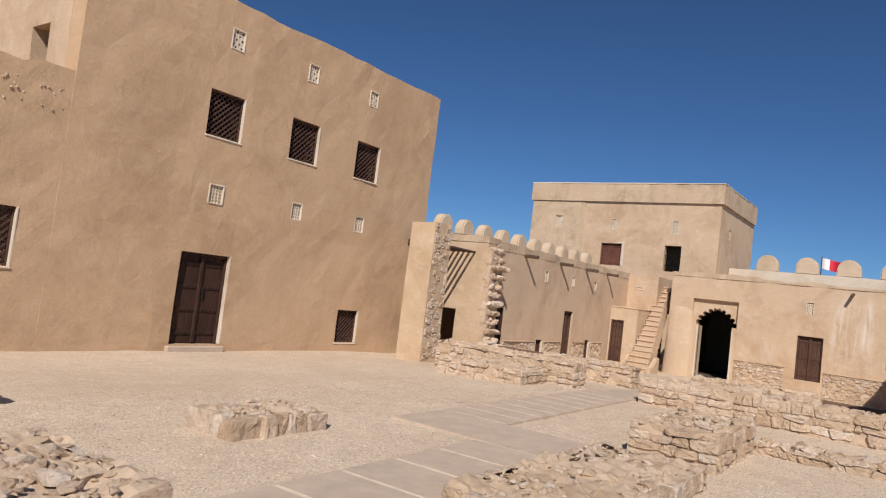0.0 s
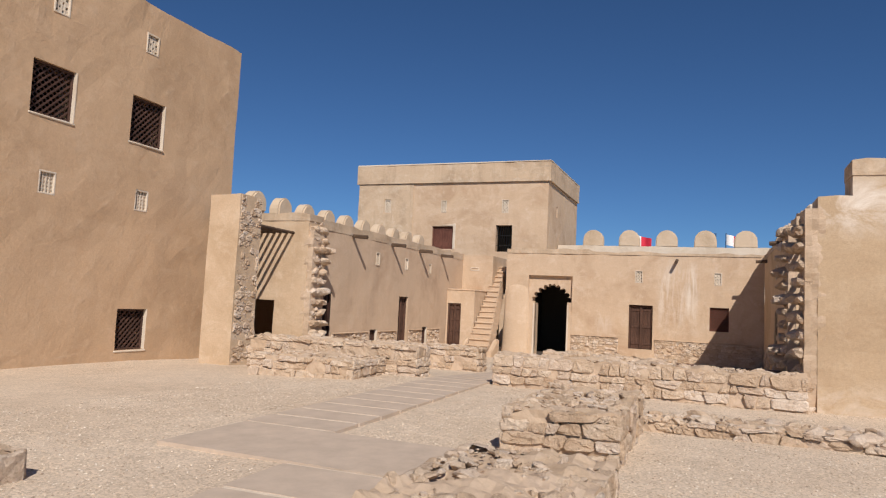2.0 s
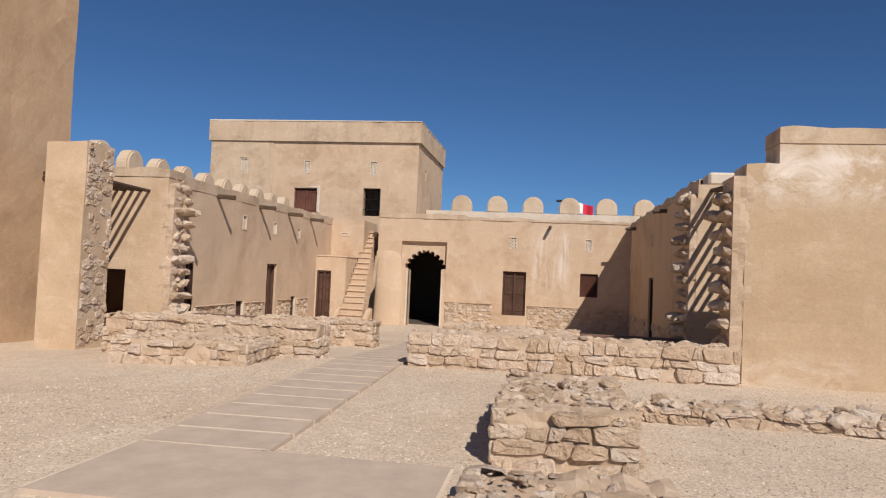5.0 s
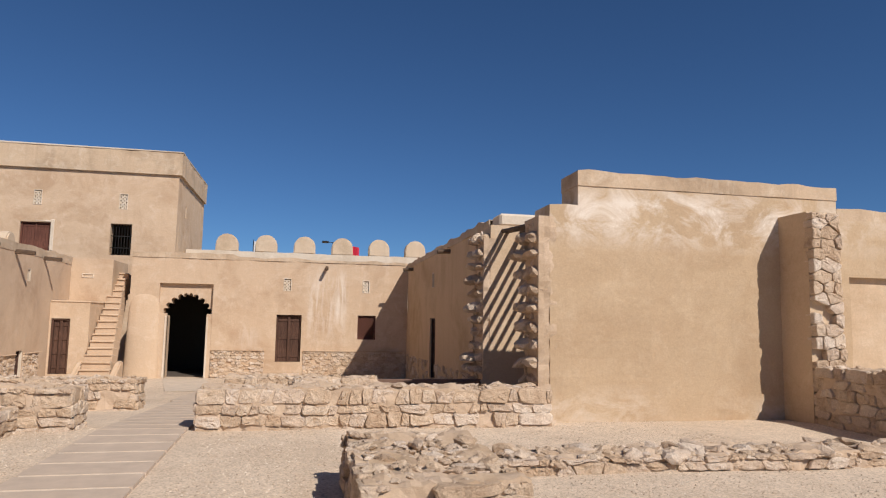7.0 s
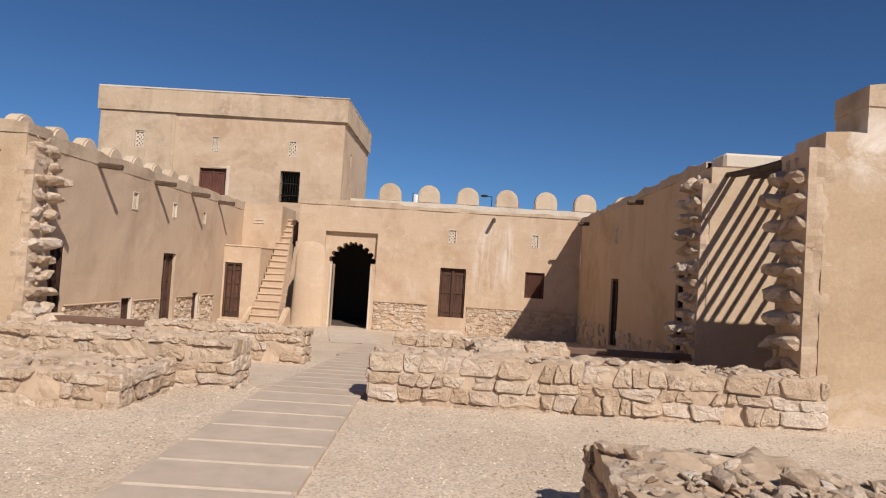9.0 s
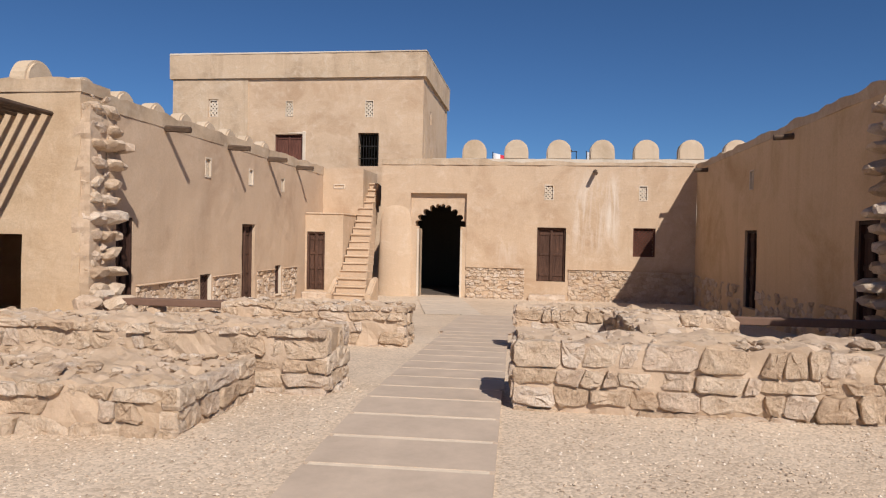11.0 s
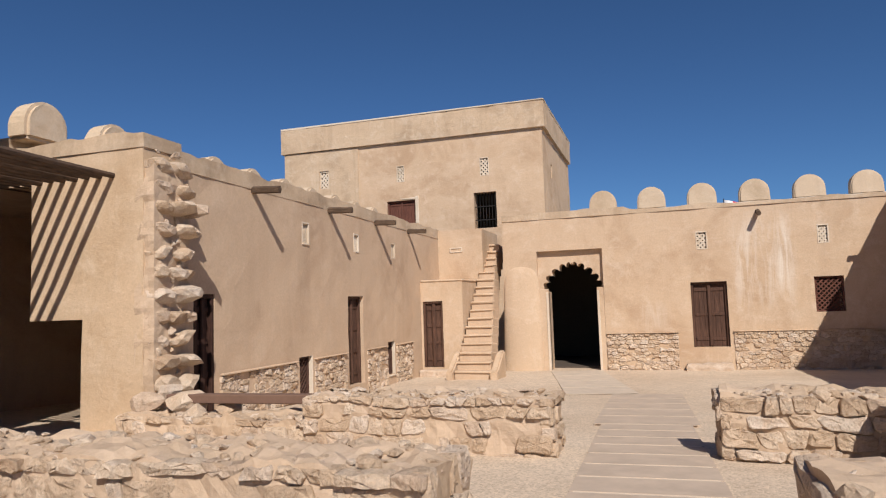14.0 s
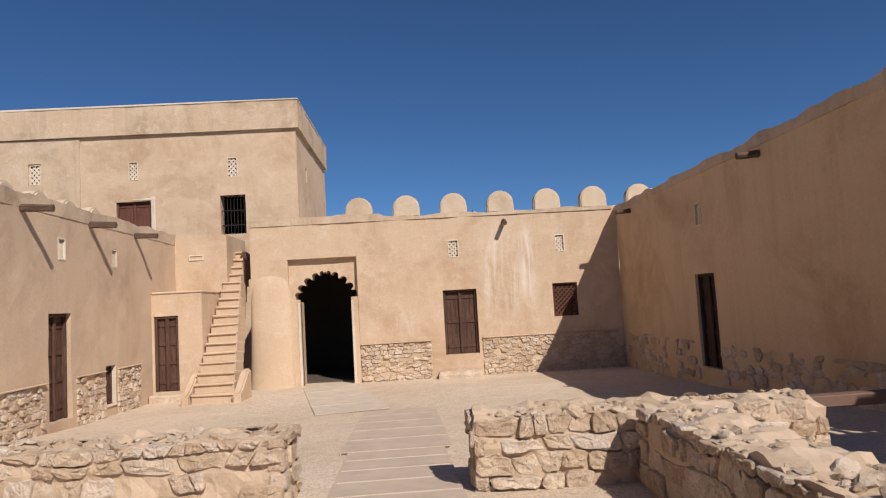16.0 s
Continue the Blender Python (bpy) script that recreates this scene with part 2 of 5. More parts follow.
def mesh_from(name, bm, mat, smooth=False):
    bm.normal_update()
    me = bpy.data.meshes.new(name)
    bm.to_mesh(me)
    bm.free()
    me.materials.append(mat)
    if smooth:
        me.shade_smooth()
    return me


def part(name, bm, mat, parent=None, label="", smooth=False):
    ob = new(name, mesh_from(name, bm, mat, smooth))
    if parent is not None:
        ob.parent = parent
    if label:
        ob["label"] = label
    return ob


def put(name, me, parent, m):
    ob = new(name, me)
    ob.parent = parent
    ob.matrix_basis = m
    return ob


def box(bm, x0, y0, z0, x1, y1, z1, wob=0.0, bevel=0.0):
    x0, x1 = sorted((x0, x1))
    y0, y1 = sorted((y0, y1))
    z0, z1 = sorted((z0, z1))
    r = bmesh.ops.create_cube(bm, size=1.0)
    vs = r["verts"]
    for v in vs:
        v.co = Vector(((x0 + x1) / 2 + v.co.x * (x1 - x0), (y0 + y1) / 2 + v.co.y * (y1 - y0), (z0 + z1) / 2 + v.co.z * (z1 - z0)))
        if wob:
            v.co += Vector([random.uniform(-wob, wob) for _ in range(3)])
    if bevel:
        es = list({e for v in vs for e in v.link_edges})
        bmesh.ops.bevel(bm, geom=es, offset=bevel, segments=1, affect="EDGES", profile=0.6)
    return bm


def box_part(name, mat, parent, a, b, bevel=0.0, label="", wob=0.0):
    bm = bmesh.new()
    box(bm, *a, *b, wob, bevel)
    return part(name, bm, mat, parent, label)


def pole(bm, a, b, r0, r1, sides=8, bend=0.0):
    """A rough round pole from a to b."""
    a, b = Vector(a), Vector(b)
    way = (b - a).normalized()
    side = way.orthogonal().normalized()
    up = way.cross(side)
    n, rings = 6, []
    for i in range(n + 1):
        f = i / n
        c = a.lerp(b, f) + Vector((0, 0, -1)) * bend * 4 * f * (1 - f)
        r = (r0 + (r1 - r0) * f) * random.uniform(0.92, 1.08)
        rings.append([bm.verts.new(c + (side * math.cos(t) + up * math.sin(t)) * r) for t in [k * math.tau / sides for k in range(sides)]])
    for p, q in zip(rings, rings[1:]):
        for k in range(sides):
            bm.faces.new((p[k], p[(k + 1) % sides], q[(k + 1) % sides], q[k]))
    bm.faces.new(rings[0][::-1])
    bm.faces.new(rings[-1])
    return bm


def slab_wall(bm, o, u, n, length, z0, z1, thick, holes=(), step=0.45, wob=0.012, top=None, depth=None):
    """A plastered wall with real openings. o: a corner of its front, u: along, n: outwards. holes: (u0, z0, u1, z1).
    top(u): height of the top edge, if it is not level."""
    u, n, o = Vector(u), Vector(n), Vector(o)

    def cuts(lo, hi, marks):
        xs = sorted({lo, hi, *[m for m in marks if lo < m < hi]})
        out = []
        for a, b in zip(xs, xs[1:]):
            k = max(1, round((b - a) / step))
            out += [a + (b - a) * i / k for i in range(k)]
        return out + [hi]

    us = cuts(0, length, [h[0] for h in holes] + [h[2] for h in holes])
    zs = cuts(z0, z1, [h[1] for h in holes] + [h[3] for h in holes])
    front, back = {}, {}

    def vert(store, i, j, d):
        if (i, j) not in store:
            uu, zz = us[i], zs[j]
            if top and j == len(zs) - 1:
                zz = top(uu)
            elif top:
                zz = min(zz, top(uu) - 0.02 * (len(zs) - j))
            p = o + u * uu + Vector((0, 0, zz))
            w = wob * (noise.noise(p * 0.8) + 0.6 * noise.noise(p * 2.7))
            edge = Vector((0, 0, wob * 1.6 * noise.noise(p * 1.9))) if j == len(zs) - 1 else Vector()
            store[i, j] = bm.verts.new(p - n * d + n * w + edge)
        return store[i, j]

    def solid(i, j):
        if not (0 <= i < len(us) - 1 and 0 <= j < len(zs) - 1):
            return False
        cu, cz = (us[i] + us[i + 1]) / 2, (zs[j] + zs[j + 1]) / 2
        return not any(h[0] < cu < h[2] and h[1] < cz < h[3] for h in holes)

    for i in range(len(us) - 1):
        for j in range(len(zs) - 1):
            if not solid(i, j):
                continue
            f = [vert(front, *k, 0) for k in ((i, j), (i + 1, j), (i + 1, j + 1), (i, j + 1))]
            b = [vert(back, *k, thick) for k in ((i, j), (i + 1, j), (i + 1, j + 1), (i, j + 1))]
            bm.faces.new(f)
            bm.faces.new(b[::-1])
            for (di, dj), (p, q) in (((0, -1), (0, 1)), ((1, 0), (1, 2)), ((0, 1), (2, 3)), ((-1, 0), (3, 0))):
                if not solid(i + di, j + dj):
                    bm.faces.new((f[q], f[p], b[p], b[q]))
    bmesh.ops.recalc_face_normals(bm, faces=bm.faces)
    return bm


def wall(name, mat, label, o, u, n, length, z0, z1, thick, holes=(), **k):
    bm = bmesh.new()
    slab_wall(bm, o, u, n, length, z0, z1, thick, holes, **k)
    return tagged(part(name, bm, mat), label, "wall", "", "structure")


# shared irregular stones, about one metre across before scaling
def stone_mesh(seed, cuts=13, near=0.27):
    rnd = random.Random(seed)
    bm = bmesh.new()
    bmesh.ops.create_icosphere(bm, subdivisions=2, radius=1.0)
    off = Vector([rnd.uniform(-40, 40) for _ in range(3)])
    p = rnd.uniform(3.0, 5.5)
    planes = [(Vector([rnd.gauss(0, 1) for _ in range(3)]).normalized(), rnd.uniform(near, near + 0.14)) for _ in range(cuts)]
    for v in bm.verts:
        d = v.co.normalized()
        c = d * 0.5 * (abs(d.x) ** p + abs(d.y) ** p + abs(d.z) ** p) ** (-1 / p)
        for nrm, far in planes:
            over = c.dot(nrm) - far
            if over > 0:
                c -= nrm * over
        c += d * (0.04 * noise.noise(c * 3.0 + off) + 0.05 * noise.noise(c * 9.0 + off))
        v.co = c
    return mesh_from("stone", bm, M_STONE if seed % 3 else M_STONE_PALE)


STONES = [stone_mesh(s) for s in range(20)]
BLOCKS = [stone_mesh(s + 40, 6, 0.36) for s in range(8)]
rng = random.Random(7)


def clip_cell(poly, px, pz, nx, nz):
    """Keep the part of a convex outline that lies behind a line through (px, pz) with normal (nx, nz)."""
    out = []
    for (ax, az), (bx, bz) in zip(poly, poly[1:] + poly[:1]):
        da, db = (ax - px) * nx + (az - pz) * nz, (bx - px) * nx + (bz - pz) * nz
        if da <= 0:
            out.append((ax, az))
        if (da < 0) != (db < 0) and abs(da - db) > 1e-9:
            f = da / (da - db)
            out.append((ax + (bx - ax) * f, az + (bz - az) * f))
    return out


def cut_stone(parent, frame_of, outline, deep, front, name):
    """One stone with an uneven outline, a worn edge and a rough, slightly swelling face."""
    n = len(outline)
    cx, cz = sum(p[0] for p in outline) / n, sum(p[1] for p in outline) / n
    tilt_a, tilt_z = rng.uniform(-0.09, 0.09), rng.uniform(-0.10, 0.05)
    verts, faces = [], []
    for k, d, rough in ((1.0, -deep, 0.0), (1.0, -0.016, 0.007), (rng.uniform(0.90, 0.96), -0.002, 0.007), (0.55, 0.002, 0.011)):
        for a, b in outline:
            da, db = (a - cx) * k, (b - cz) * k
            da, db = (da + rng.uniform(-0.02, 0.02), db + rng.uniform(-0.02, 0.02)) if k == 0.55 else (da, db)
            verts.append(frame_of(cx + da, front + d + (da * tilt_a + db * tilt_z if rough else 0.0) + rng.uniform(-rough, rough), cz + db))
    verts.append(frame_of(cx, front + rng.uniform(-0.012, 0.012), cz))
    for r in range(3):
        for k in range(n):
            kk = (k + 1) % n
            faces.append((r * n + k, r * n + kk, (r + 1) * n + kk, (r + 1) * n + k))
    faces += [(3 * n + k, 3 * n + (k + 1) % n, 4 * n) for k in range(n)]
    me = bpy.data.meshes.new(name)
    me.from_pydata(verts, [], faces)
    me.materials.append(M_STONE if rng.random() < 0.62 else M_STONE_PALE)
    ob = new(name, me)
    ob.parent = parent
    return ob


def stone_rows(parent, o, u, n, length, z0, top, size=(0.26, 0.17), deep=0.12, proud=0.03, name="stone", gaps=0.012, skip=0.07, limit=290, coursed=False):
    """Rubble masonry on a face: irregular fitted stones in loose courses with thin joints. top: number or function of the distance along."""
    u, n, o = Vector(u), Vector(n), Vector(o)
    high = top if callable(top) else (lambda a: top)
    peak = max(high(length * i / 10) for i in range(11))
    squeeze = size[1] / size[0]
    seeds, z = [], z0
    while z < peak - size[1] * 0.3:
        h = size[1] * rng.uniform(0.75, 1.25)
        a = -size[0] * rng.random()
        while a < length:
            w = size[0] * rng.choice((0.5, 0.7, 0.9, 1.1, 1.4, 1.8)) * rng.uniform(0.85, 1.15)
            if -0.1 * w < a + w / 2 < length + 0.1 * w and rng.random() > 0.05:
                seeds.append(((a + w / 2 + rng.uniform(-0.1, 0.1) * w) * squeeze, z + h * (0.5 + rng.uniform(-0.13, 0.13))))
            a += w
        z += h

    def frame_of(a, d, zz):
        return o + u * a + n * d + Vector((0, 0, zz))

    def lay(poly, low=1.0):
        """Shrink an outline by its joint, soften the corners and build the stone."""
        ca, cb = sum(p[0] for p in poly) / len(poly), sum(p[1] for p in poly) / len(poly)
        wide, tall = max(p[0] for p in poly) - min(p[0] for p in poly), max(p[1] for p in poly) - min(p[1] for p in poly)
        if wide < 0.05 or tall < 0.04:
            return 0
        g = gaps * rng.uniform(0.15, 0.75)
        fa, fb = 1 - 2 * g / wide, 1 - 2 * g / tall
        soft = []
        for (ax, az), (bx, bz) in zip(poly, poly[1:] + poly[:1]):
            ends = (rng.uniform(0.08, 0.17), rng.uniform(0.4, 0.6), rng.uniform(0.83, 0.92)) if len(poly) < 6 or not coursed else (rng.uniform(0.12, 0.25), rng.uniform(0.75, 0.88))
            for f in ends:
                soft.append((ca + (ax + (bx - ax) * f - ca) * fa + rng.uniform(-0.007, 0.007), cb + (az + (bz - az) * f - cb) * fb * low + rng.uniform(-0.008, 0.008)))
        cut_stone(parent, frame_of, soft, deep, proud + rng.choice((-0.026, -0.016, -0.006, 0.0, 0.006, 0.016)), name)
        return 1

    made = 0
    if coursed:
        lines, z = [z0], z0
        while z < peak - size[1] * 0.5:
            z += size[1] * rng.uniform(0.75, 1.3)
            lines.append(z)
        lines[-1] = peak
        key = rng.uniform(0, 50)
        level = lambda r, a: lines[r] + (0.0 if r == 0 else 0.4 if r == len(lines) - 1 else 1.0) * size[1] * 0.34 * noise.noise(Vector((a * 2.1, r * 7.3, key)))
        for r in range(len(lines) - 1):
            a, lean0 = 0.0, 0.0
            while a < length - 0.03 and made < limit:
                b = a + size[0] * rng.choice((0.5, 0.7, 0.9, 1.1, 1.4, 1.8)) * rng.uniform(0.85, 1.15)
                b = length if length - b < 0.1 else b
                lean1 = 0.0 if b >= length else rng.uniform(-0.04, 0.04)
                m = a + (b - a) * rng.uniform(0.35, 0.65)
                if rng.random() >= skip:
                    made += lay([(a - lean0, level(r, a)), (m, level(r, m)), (b - lean1, level(r, b)), (b + lean1, level(r + 1, b)), (m, level(r + 1, m) + rng.uniform(-0.02, 0.012)), (a + lean0, level(r + 1, a))], rng.choice((1.0, 1.0, 0.95, 0.88)))
                a, lean0 = b, lean1
        return made
    for i, (sa, sz) in enumerate(seeds):
        if made >= limit:
            break
        poly = [(0.0, z0), (length * squeeze, z0), (length * squeeze, peak), (0.0, peak)]
        reach = size[1] * 3.2
        for j, (ta, tz) in enumerate(seeds):
            if j != i and abs(ta - sa) < reach and abs(tz - sz) < reach:
                poly = clip_cell(poly, (sa + ta) / 2, (sz + tz) / 2, ta - sa, tz - sz)
        poly = clip_cell(poly, sa, high(min(max(sa / squeeze, 0), length)) + 0.02, 0, 1)
        poly = clip_cell(poly, sa - reach, sz, -1, 0)
        poly = clip_cell(poly, sa + reach, sz, 1, 0)
        if len(poly) < 3 or rng.random() < skip:
            continue
        made += lay([(a / squeeze, b) for a, b in poly])
    return made


def rough_column(bm, x0, y0, x1, y1, z0, z1, rough=0.05, step=0.09):
    """An upright mass of rubble and mortar with uneven sides."""
    ring = []
    nx, ny = max(2, round((x1 - x0) / step)), max(2, round((y1 - y0) / step))
    ring += [(x0 + (x1 - x0) * i / nx, y0) for i in range(nx)] + [(x1, y0 + (y1 - y0) * i / ny) for i in range(ny)]
    ring += [(x1 - (x1 - x0) * i / nx, y1) for i in range(nx)] + [(x0, y1 - (y1 - y0) * i / ny) for i in range(ny)]
    nz = max(2, round((z1 - z0) / step))
    rows = []
    for k in range(nz + 1):
        row = []
        for x, y in ring:
            p = Vector((x, y, z0 + (z1 - z0) * k / nz))
            way = Vector((x - (x0 + x1) / 2, y - (y0 + y1) / 2, 0)).normalized()
            p += way * rough * (noise.noise(p * 3.1) + 0.8 * noise.noise(p * 8.0))
            row.append(bm.verts.new(p))
        rows.append(row)
    for p, q in zip(rows, rows[1:]):
        for k in range(len(ring)):
            kk = (k + 1) % len(ring)
            bm.faces.new((p[k], p[kk], q[kk], q[k]))
    bm.faces.new(rows[-1])
    bm.faces.new(rows[0][::-1])
    bmesh.ops.recalc_face_normals(bm, faces=bm.faces)
    return bm


def rubble_top(parent, x0, y0, x1, y1, z, n, size=(0.12, 0.3), flat=0.5, name="stone"):
    """Stones bedded in the broken mortar top of a wall."""
    for k in range(n):
        s = rng.uniform(*size) * (0.85 if k % 5 == 0 else 0.42)
        m = Matrix.Translation((rng.uniform(x0, x1), rng.uniform(y0, y1), z + rng.uniform(-0.04, 0.012))) @ Euler((rng.uniform(-0.3, 0.3), rng.uniform(-0.3, 0.3), rng.uniform(0, 6.3))).to_matrix().to_4x4() @ Matrix.Diagonal((s, s * rng.uniform(0.6, 1.0), s * rng.uniform(flat * 0.6, flat), 1))
        put(name, rng.choice(STONES), parent, m)


def lump(bm, x0, y0, x1, y1, z0, z1, rough=0.07, step=0.075, slope=0.03):
    """A worn masonry core: a box with battered sides and an uneven top."""
    nx, ny = max(2, round((x1 - x0) / step)), max(2, round((y1 - y0) / step))
    grid = {}
    for i in range(nx + 1):
        for j in range(ny + 1):
            p = Vector((x0 + (x1 - x0) * i / nx, y0 + (y1 - y0) * j / ny, z1))
            p.z += rough * (noise.noise(p * 2.3) + 0.7 * noise.noise(p * 6.1) + 0.4 * noise.noise(p * 13))
            ex = slope * ((i == 0) - (i == nx))
            ey = slope * ((j == 0) - (j == ny))
            p.x += ex + rough * 0.4 * noise.noise(p * 4 + Vector((9, 0, 0)))
            p.y += ey + rough * 0.4 * noise.noise(p * 4 + Vector((0, 9, 0)))
            grid[i, j] = bm.verts.new(p)
    for i in range(nx):
        for j in range(ny):
            bm.faces.new((grid[i, j], grid[i + 1, j], grid[i + 1, j + 1], grid[i, j + 1]))
    ring = [(i, 0) for i in range(nx)] + [(nx, j) for j in range(ny)] + [(i, ny) for i in range(nx, 0, -1)] + [(0, j) for j in range(ny, 0, -1)]
    prev = [grid[k] for k in ring]
    levels = max(2, round((z1 - z0) / 0.08))
    for zf in [1 - k / levels for k in range(1, levels + 1)]:
        cur = []
        for (i, j), v in zip(ring, prev):
            p = Vector((x0 + (x1 - x0) * i / nx, y0 + (y1 - y0) * j / ny, z0 + (z1 - z0) * zf))
            p.x += rough * (0.45 * noise.noise(p * 3.7) + 0.35 * noise.noise(p * 10))
            p.y += rough * (0.45 * noise.noise(p * 3.7 + Vector((5, 5, 0))) + 0.35 * noise.noise(p * 10 + Vector((5, 5, 0))))
            cur.append(bm.verts.new(p))
        for k in range(len(ring)):
            kk = (k + 1) % len(ring)
            bm.faces.new((prev[k], cur[k], cur[kk], prev[kk]))
        prev = cur
    bmesh.ops.recalc_face_normals(bm, faces=bm.faces)
    return bm

# ---------------------------------------------------------------- ground and path
def ground_sheet():
    xs = [-400, -120, -40, -15, -6] + [i * 0.5 - 5 for i in range(90)] + [45, 60, 120, 400]
    ys = [-400, -120, -40, -15] + [i * 0.5 - 10 for i in range(60)] + [26, 45, 120, 400]
    bm = bmesh.new()
    g = {}
    for i, x in enumerate(xs):
        for j, y in enumerate(ys):
            p = Vector((x, y, ground_z(x, y)))
            if -6 < x < 40 and -12 < y < 22:
                p.z += 0.018 * noise.noise(p * 0.5) + 0.012 * noise.noise(p * 1.7)
            g[i, j] = bm.verts.new(p)
    for i in range(len(xs) - 1):
        for j in range(len(ys) - 1):
            bm.faces.new((g[i, j], g[i + 1, j], g[i + 1, j + 1], g[i, j + 1]))
    return tagged(part("ground", bm, M_GRAVEL, smooth=True), "pale sandy gravel ground of the fort courtyard", "ground", "", "structure")


ground = ground_sheet()
path = tagged(new("path"), "path of smooth grey-brown slabs with pale joints laid in gravel", "path", "", "structure")


def path_run(a, b, width, n, a_w=None, rise=0.035, mat=None):
    """Slabs between two points on the middle line."""
    a, b = Vector((*a, 0)), Vector((*b, 0))
    way = (b - a).normalized()
    side = Vector((-way.y, way.x, 0))
    for i in range(n):
        p, q = a.lerp(b, i / n) + way * 0.028, a.lerp(b, (i + 1) / n) - way * 0.028
        w0 = w1 = width
        if a_w:
            w0, w1 = a_w + (width - a_w) * i / n, a_w + (width - a_w) * (i + 1) / n
        bm = bmesh.new()
        lo, hi = [], []
        for c, w, s in ((p, w0, -1), (q, w1, -1), (q, w1, 1), (p, w0, 1)):
            v = c + side * (s * w / 2)
            z = gz(v.x)
            hi.append(bm.verts.new((v.x, v.y, z + rise)))
            lo.append(bm.verts.new((v.x, v.y, z - 0.1)))
        bm.faces.new(hi)
        for k in range(4):
            bm.faces.new((lo[k], lo[(k + 1) % 4], hi[(k + 1) % 4], hi[k]))
        bmesh.ops.recalc_face_normals(bm, faces=bm.faces)
        part("paving_slab", bm, mat or M_SLAB, path)
    bm = bmesh.new()
    m = 12
    rows = []
    for i in range(m + 1):
        c = a.lerp(b, i / m)
        w = (a_w + (width - a_w) * i / m) if a_w else width
        rows.append([bm.verts.new((*(c + side * (s * (w / 2 - 0.03))).xy, gz(c.x) + rise - 0.004)) for s in (-1, 1)])
    for p, q in zip(rows, rows[1:]):
        bm.faces.new((p[0], q[0], q[1], p[1]))
    bmesh.ops.recalc_face_normals(bm, faces=bm.faces)
    part("joint_mortar", bm, M_JOINT, path, "pale mortar joints between the slabs")


path_run((9.88, 6.27), (16.2, 6.43), 1.13, 11)
path_run((16.2, 6.43), (22.2, 6.6), 1.15, 10)
path_run((22.2, 6.6), (27.3, 6.7), 1.35, 5)
path_run((27.5, 7.6), (33.6, 8.85), 1.5, 4, rise=0.015, mat=M_SLAB_PALE)
path_run((9.22, 6.84), (9.22, 4.2), 1.3, 1)
path_run((2.6, 4.5), (8.53, 4.68), 1.36, 7)

# ---------------------------------------------------------------- house
YH = 14.44
HOUSE_HOLES = [(9.9, -0.06, 11.22, 2.04)]
BIG_W = [(10.08, 4.77, 11.05, 5.84), (12.55, 4.77, 13.53, 5.84), (15.0, 4.77, 16.0, 5.84)]
TOP_V = [(10.42, 6.9, 10.81, 7.41), (12.87, 6.9, 13.24, 7.40), (15.27, 6.93, 15.65, 7.41)]
LOW_V = [(10.37, 3.21, 10.79, 3.68), (12.88, 3.21, 13.26, 3.68), (15.29, 3.21, 15.68, 3.70)]
LOW_W = [(15.08, 0.02, 15.93, 0.95)]
hx = 7.1
house_holes = [(a - hx, b, c - hx, d) for a, b, c, d in HOUSE_HOLES + BIG_W + TOP_V + LOW_V + LOW_W]
wall("wall_house_front", M_HOUSE, "tall tan plastered house wall with small latticed windows", (hx, YH, 0), (1, 0, 0), (0, -1, 0), 11.5, -0.6, 8.06, 0.55, house_holes, wob=0.03,
     top=lambda a: 8.0 + 0.012 * a + 0.03 * noise.noise(Vector((a * 0.9, 0, 0))))
wall("wall_house_east", M_HOUSE, "tan plastered side wall of the tall house", (18.6, YH + 0.55, 0), (0, 1, 0), (1, 0, 0), 9.0, -0.6, 8.1, 0.5, wob=0.03)
wall("wall_house_west", M_WALL, "sunlit plastered side wall of the tall house", (hx, YH + 0.55, 0), (0, 1, 0), (-1, 0, 0), 9.0, -0.6, 8.05, 0.5, [(0.9, 5.4, 1.7, 6.4)], wob=0.03)
wall("wall_house_back", M_HOUSE, "plain plastered back wall of the tall house", (hx, YH + 10.05, 0), (1, 0, 0), (0, 1, 0), 11.5, -0.6, 8.0, 0.5)
tagged(box_part("ceiling", M_TOP, None, (hx + 0.3, YH + 0.3, 7.3), (18.3, YH + 9.8, 7.5)), "flat plastered roof slab of the tall house", "roof", "", "structure")
wall("wall_wing", M_HOUSE, "lower plastered wing wall with a broken weathered top", (-6, YH + 0.01, 0), (1, 0, 0), (0, -1, 0), 13.1, -0.6, 5.5, 0.6,
     [(11.55, 1.35, 12.45, 2.45)], wob=0.03, step=0.35,
     top=lambda a: 5.2 + 0.16 * noise.noise(Vector((a * 1.3, 3, 0))) + 0.1 * noise.noise(Vector((a * 4, 7, 0))))
wall("wall_wing_back", M_HOUSE, "plain plastered back wall of the low wing", (-6, YH + 8, 0), (1, 0, 0), (0, 1, 0), 13.1, -0.6, 4.6, 0.5)
tagged(box_part("ceiling", M_TOP, None, (-5.9, YH + 0.62, 3.9), (hx - 0.1, YH + 7.9, 4.1)), "flat roof slab of the low wing", "roof", "", "structure")


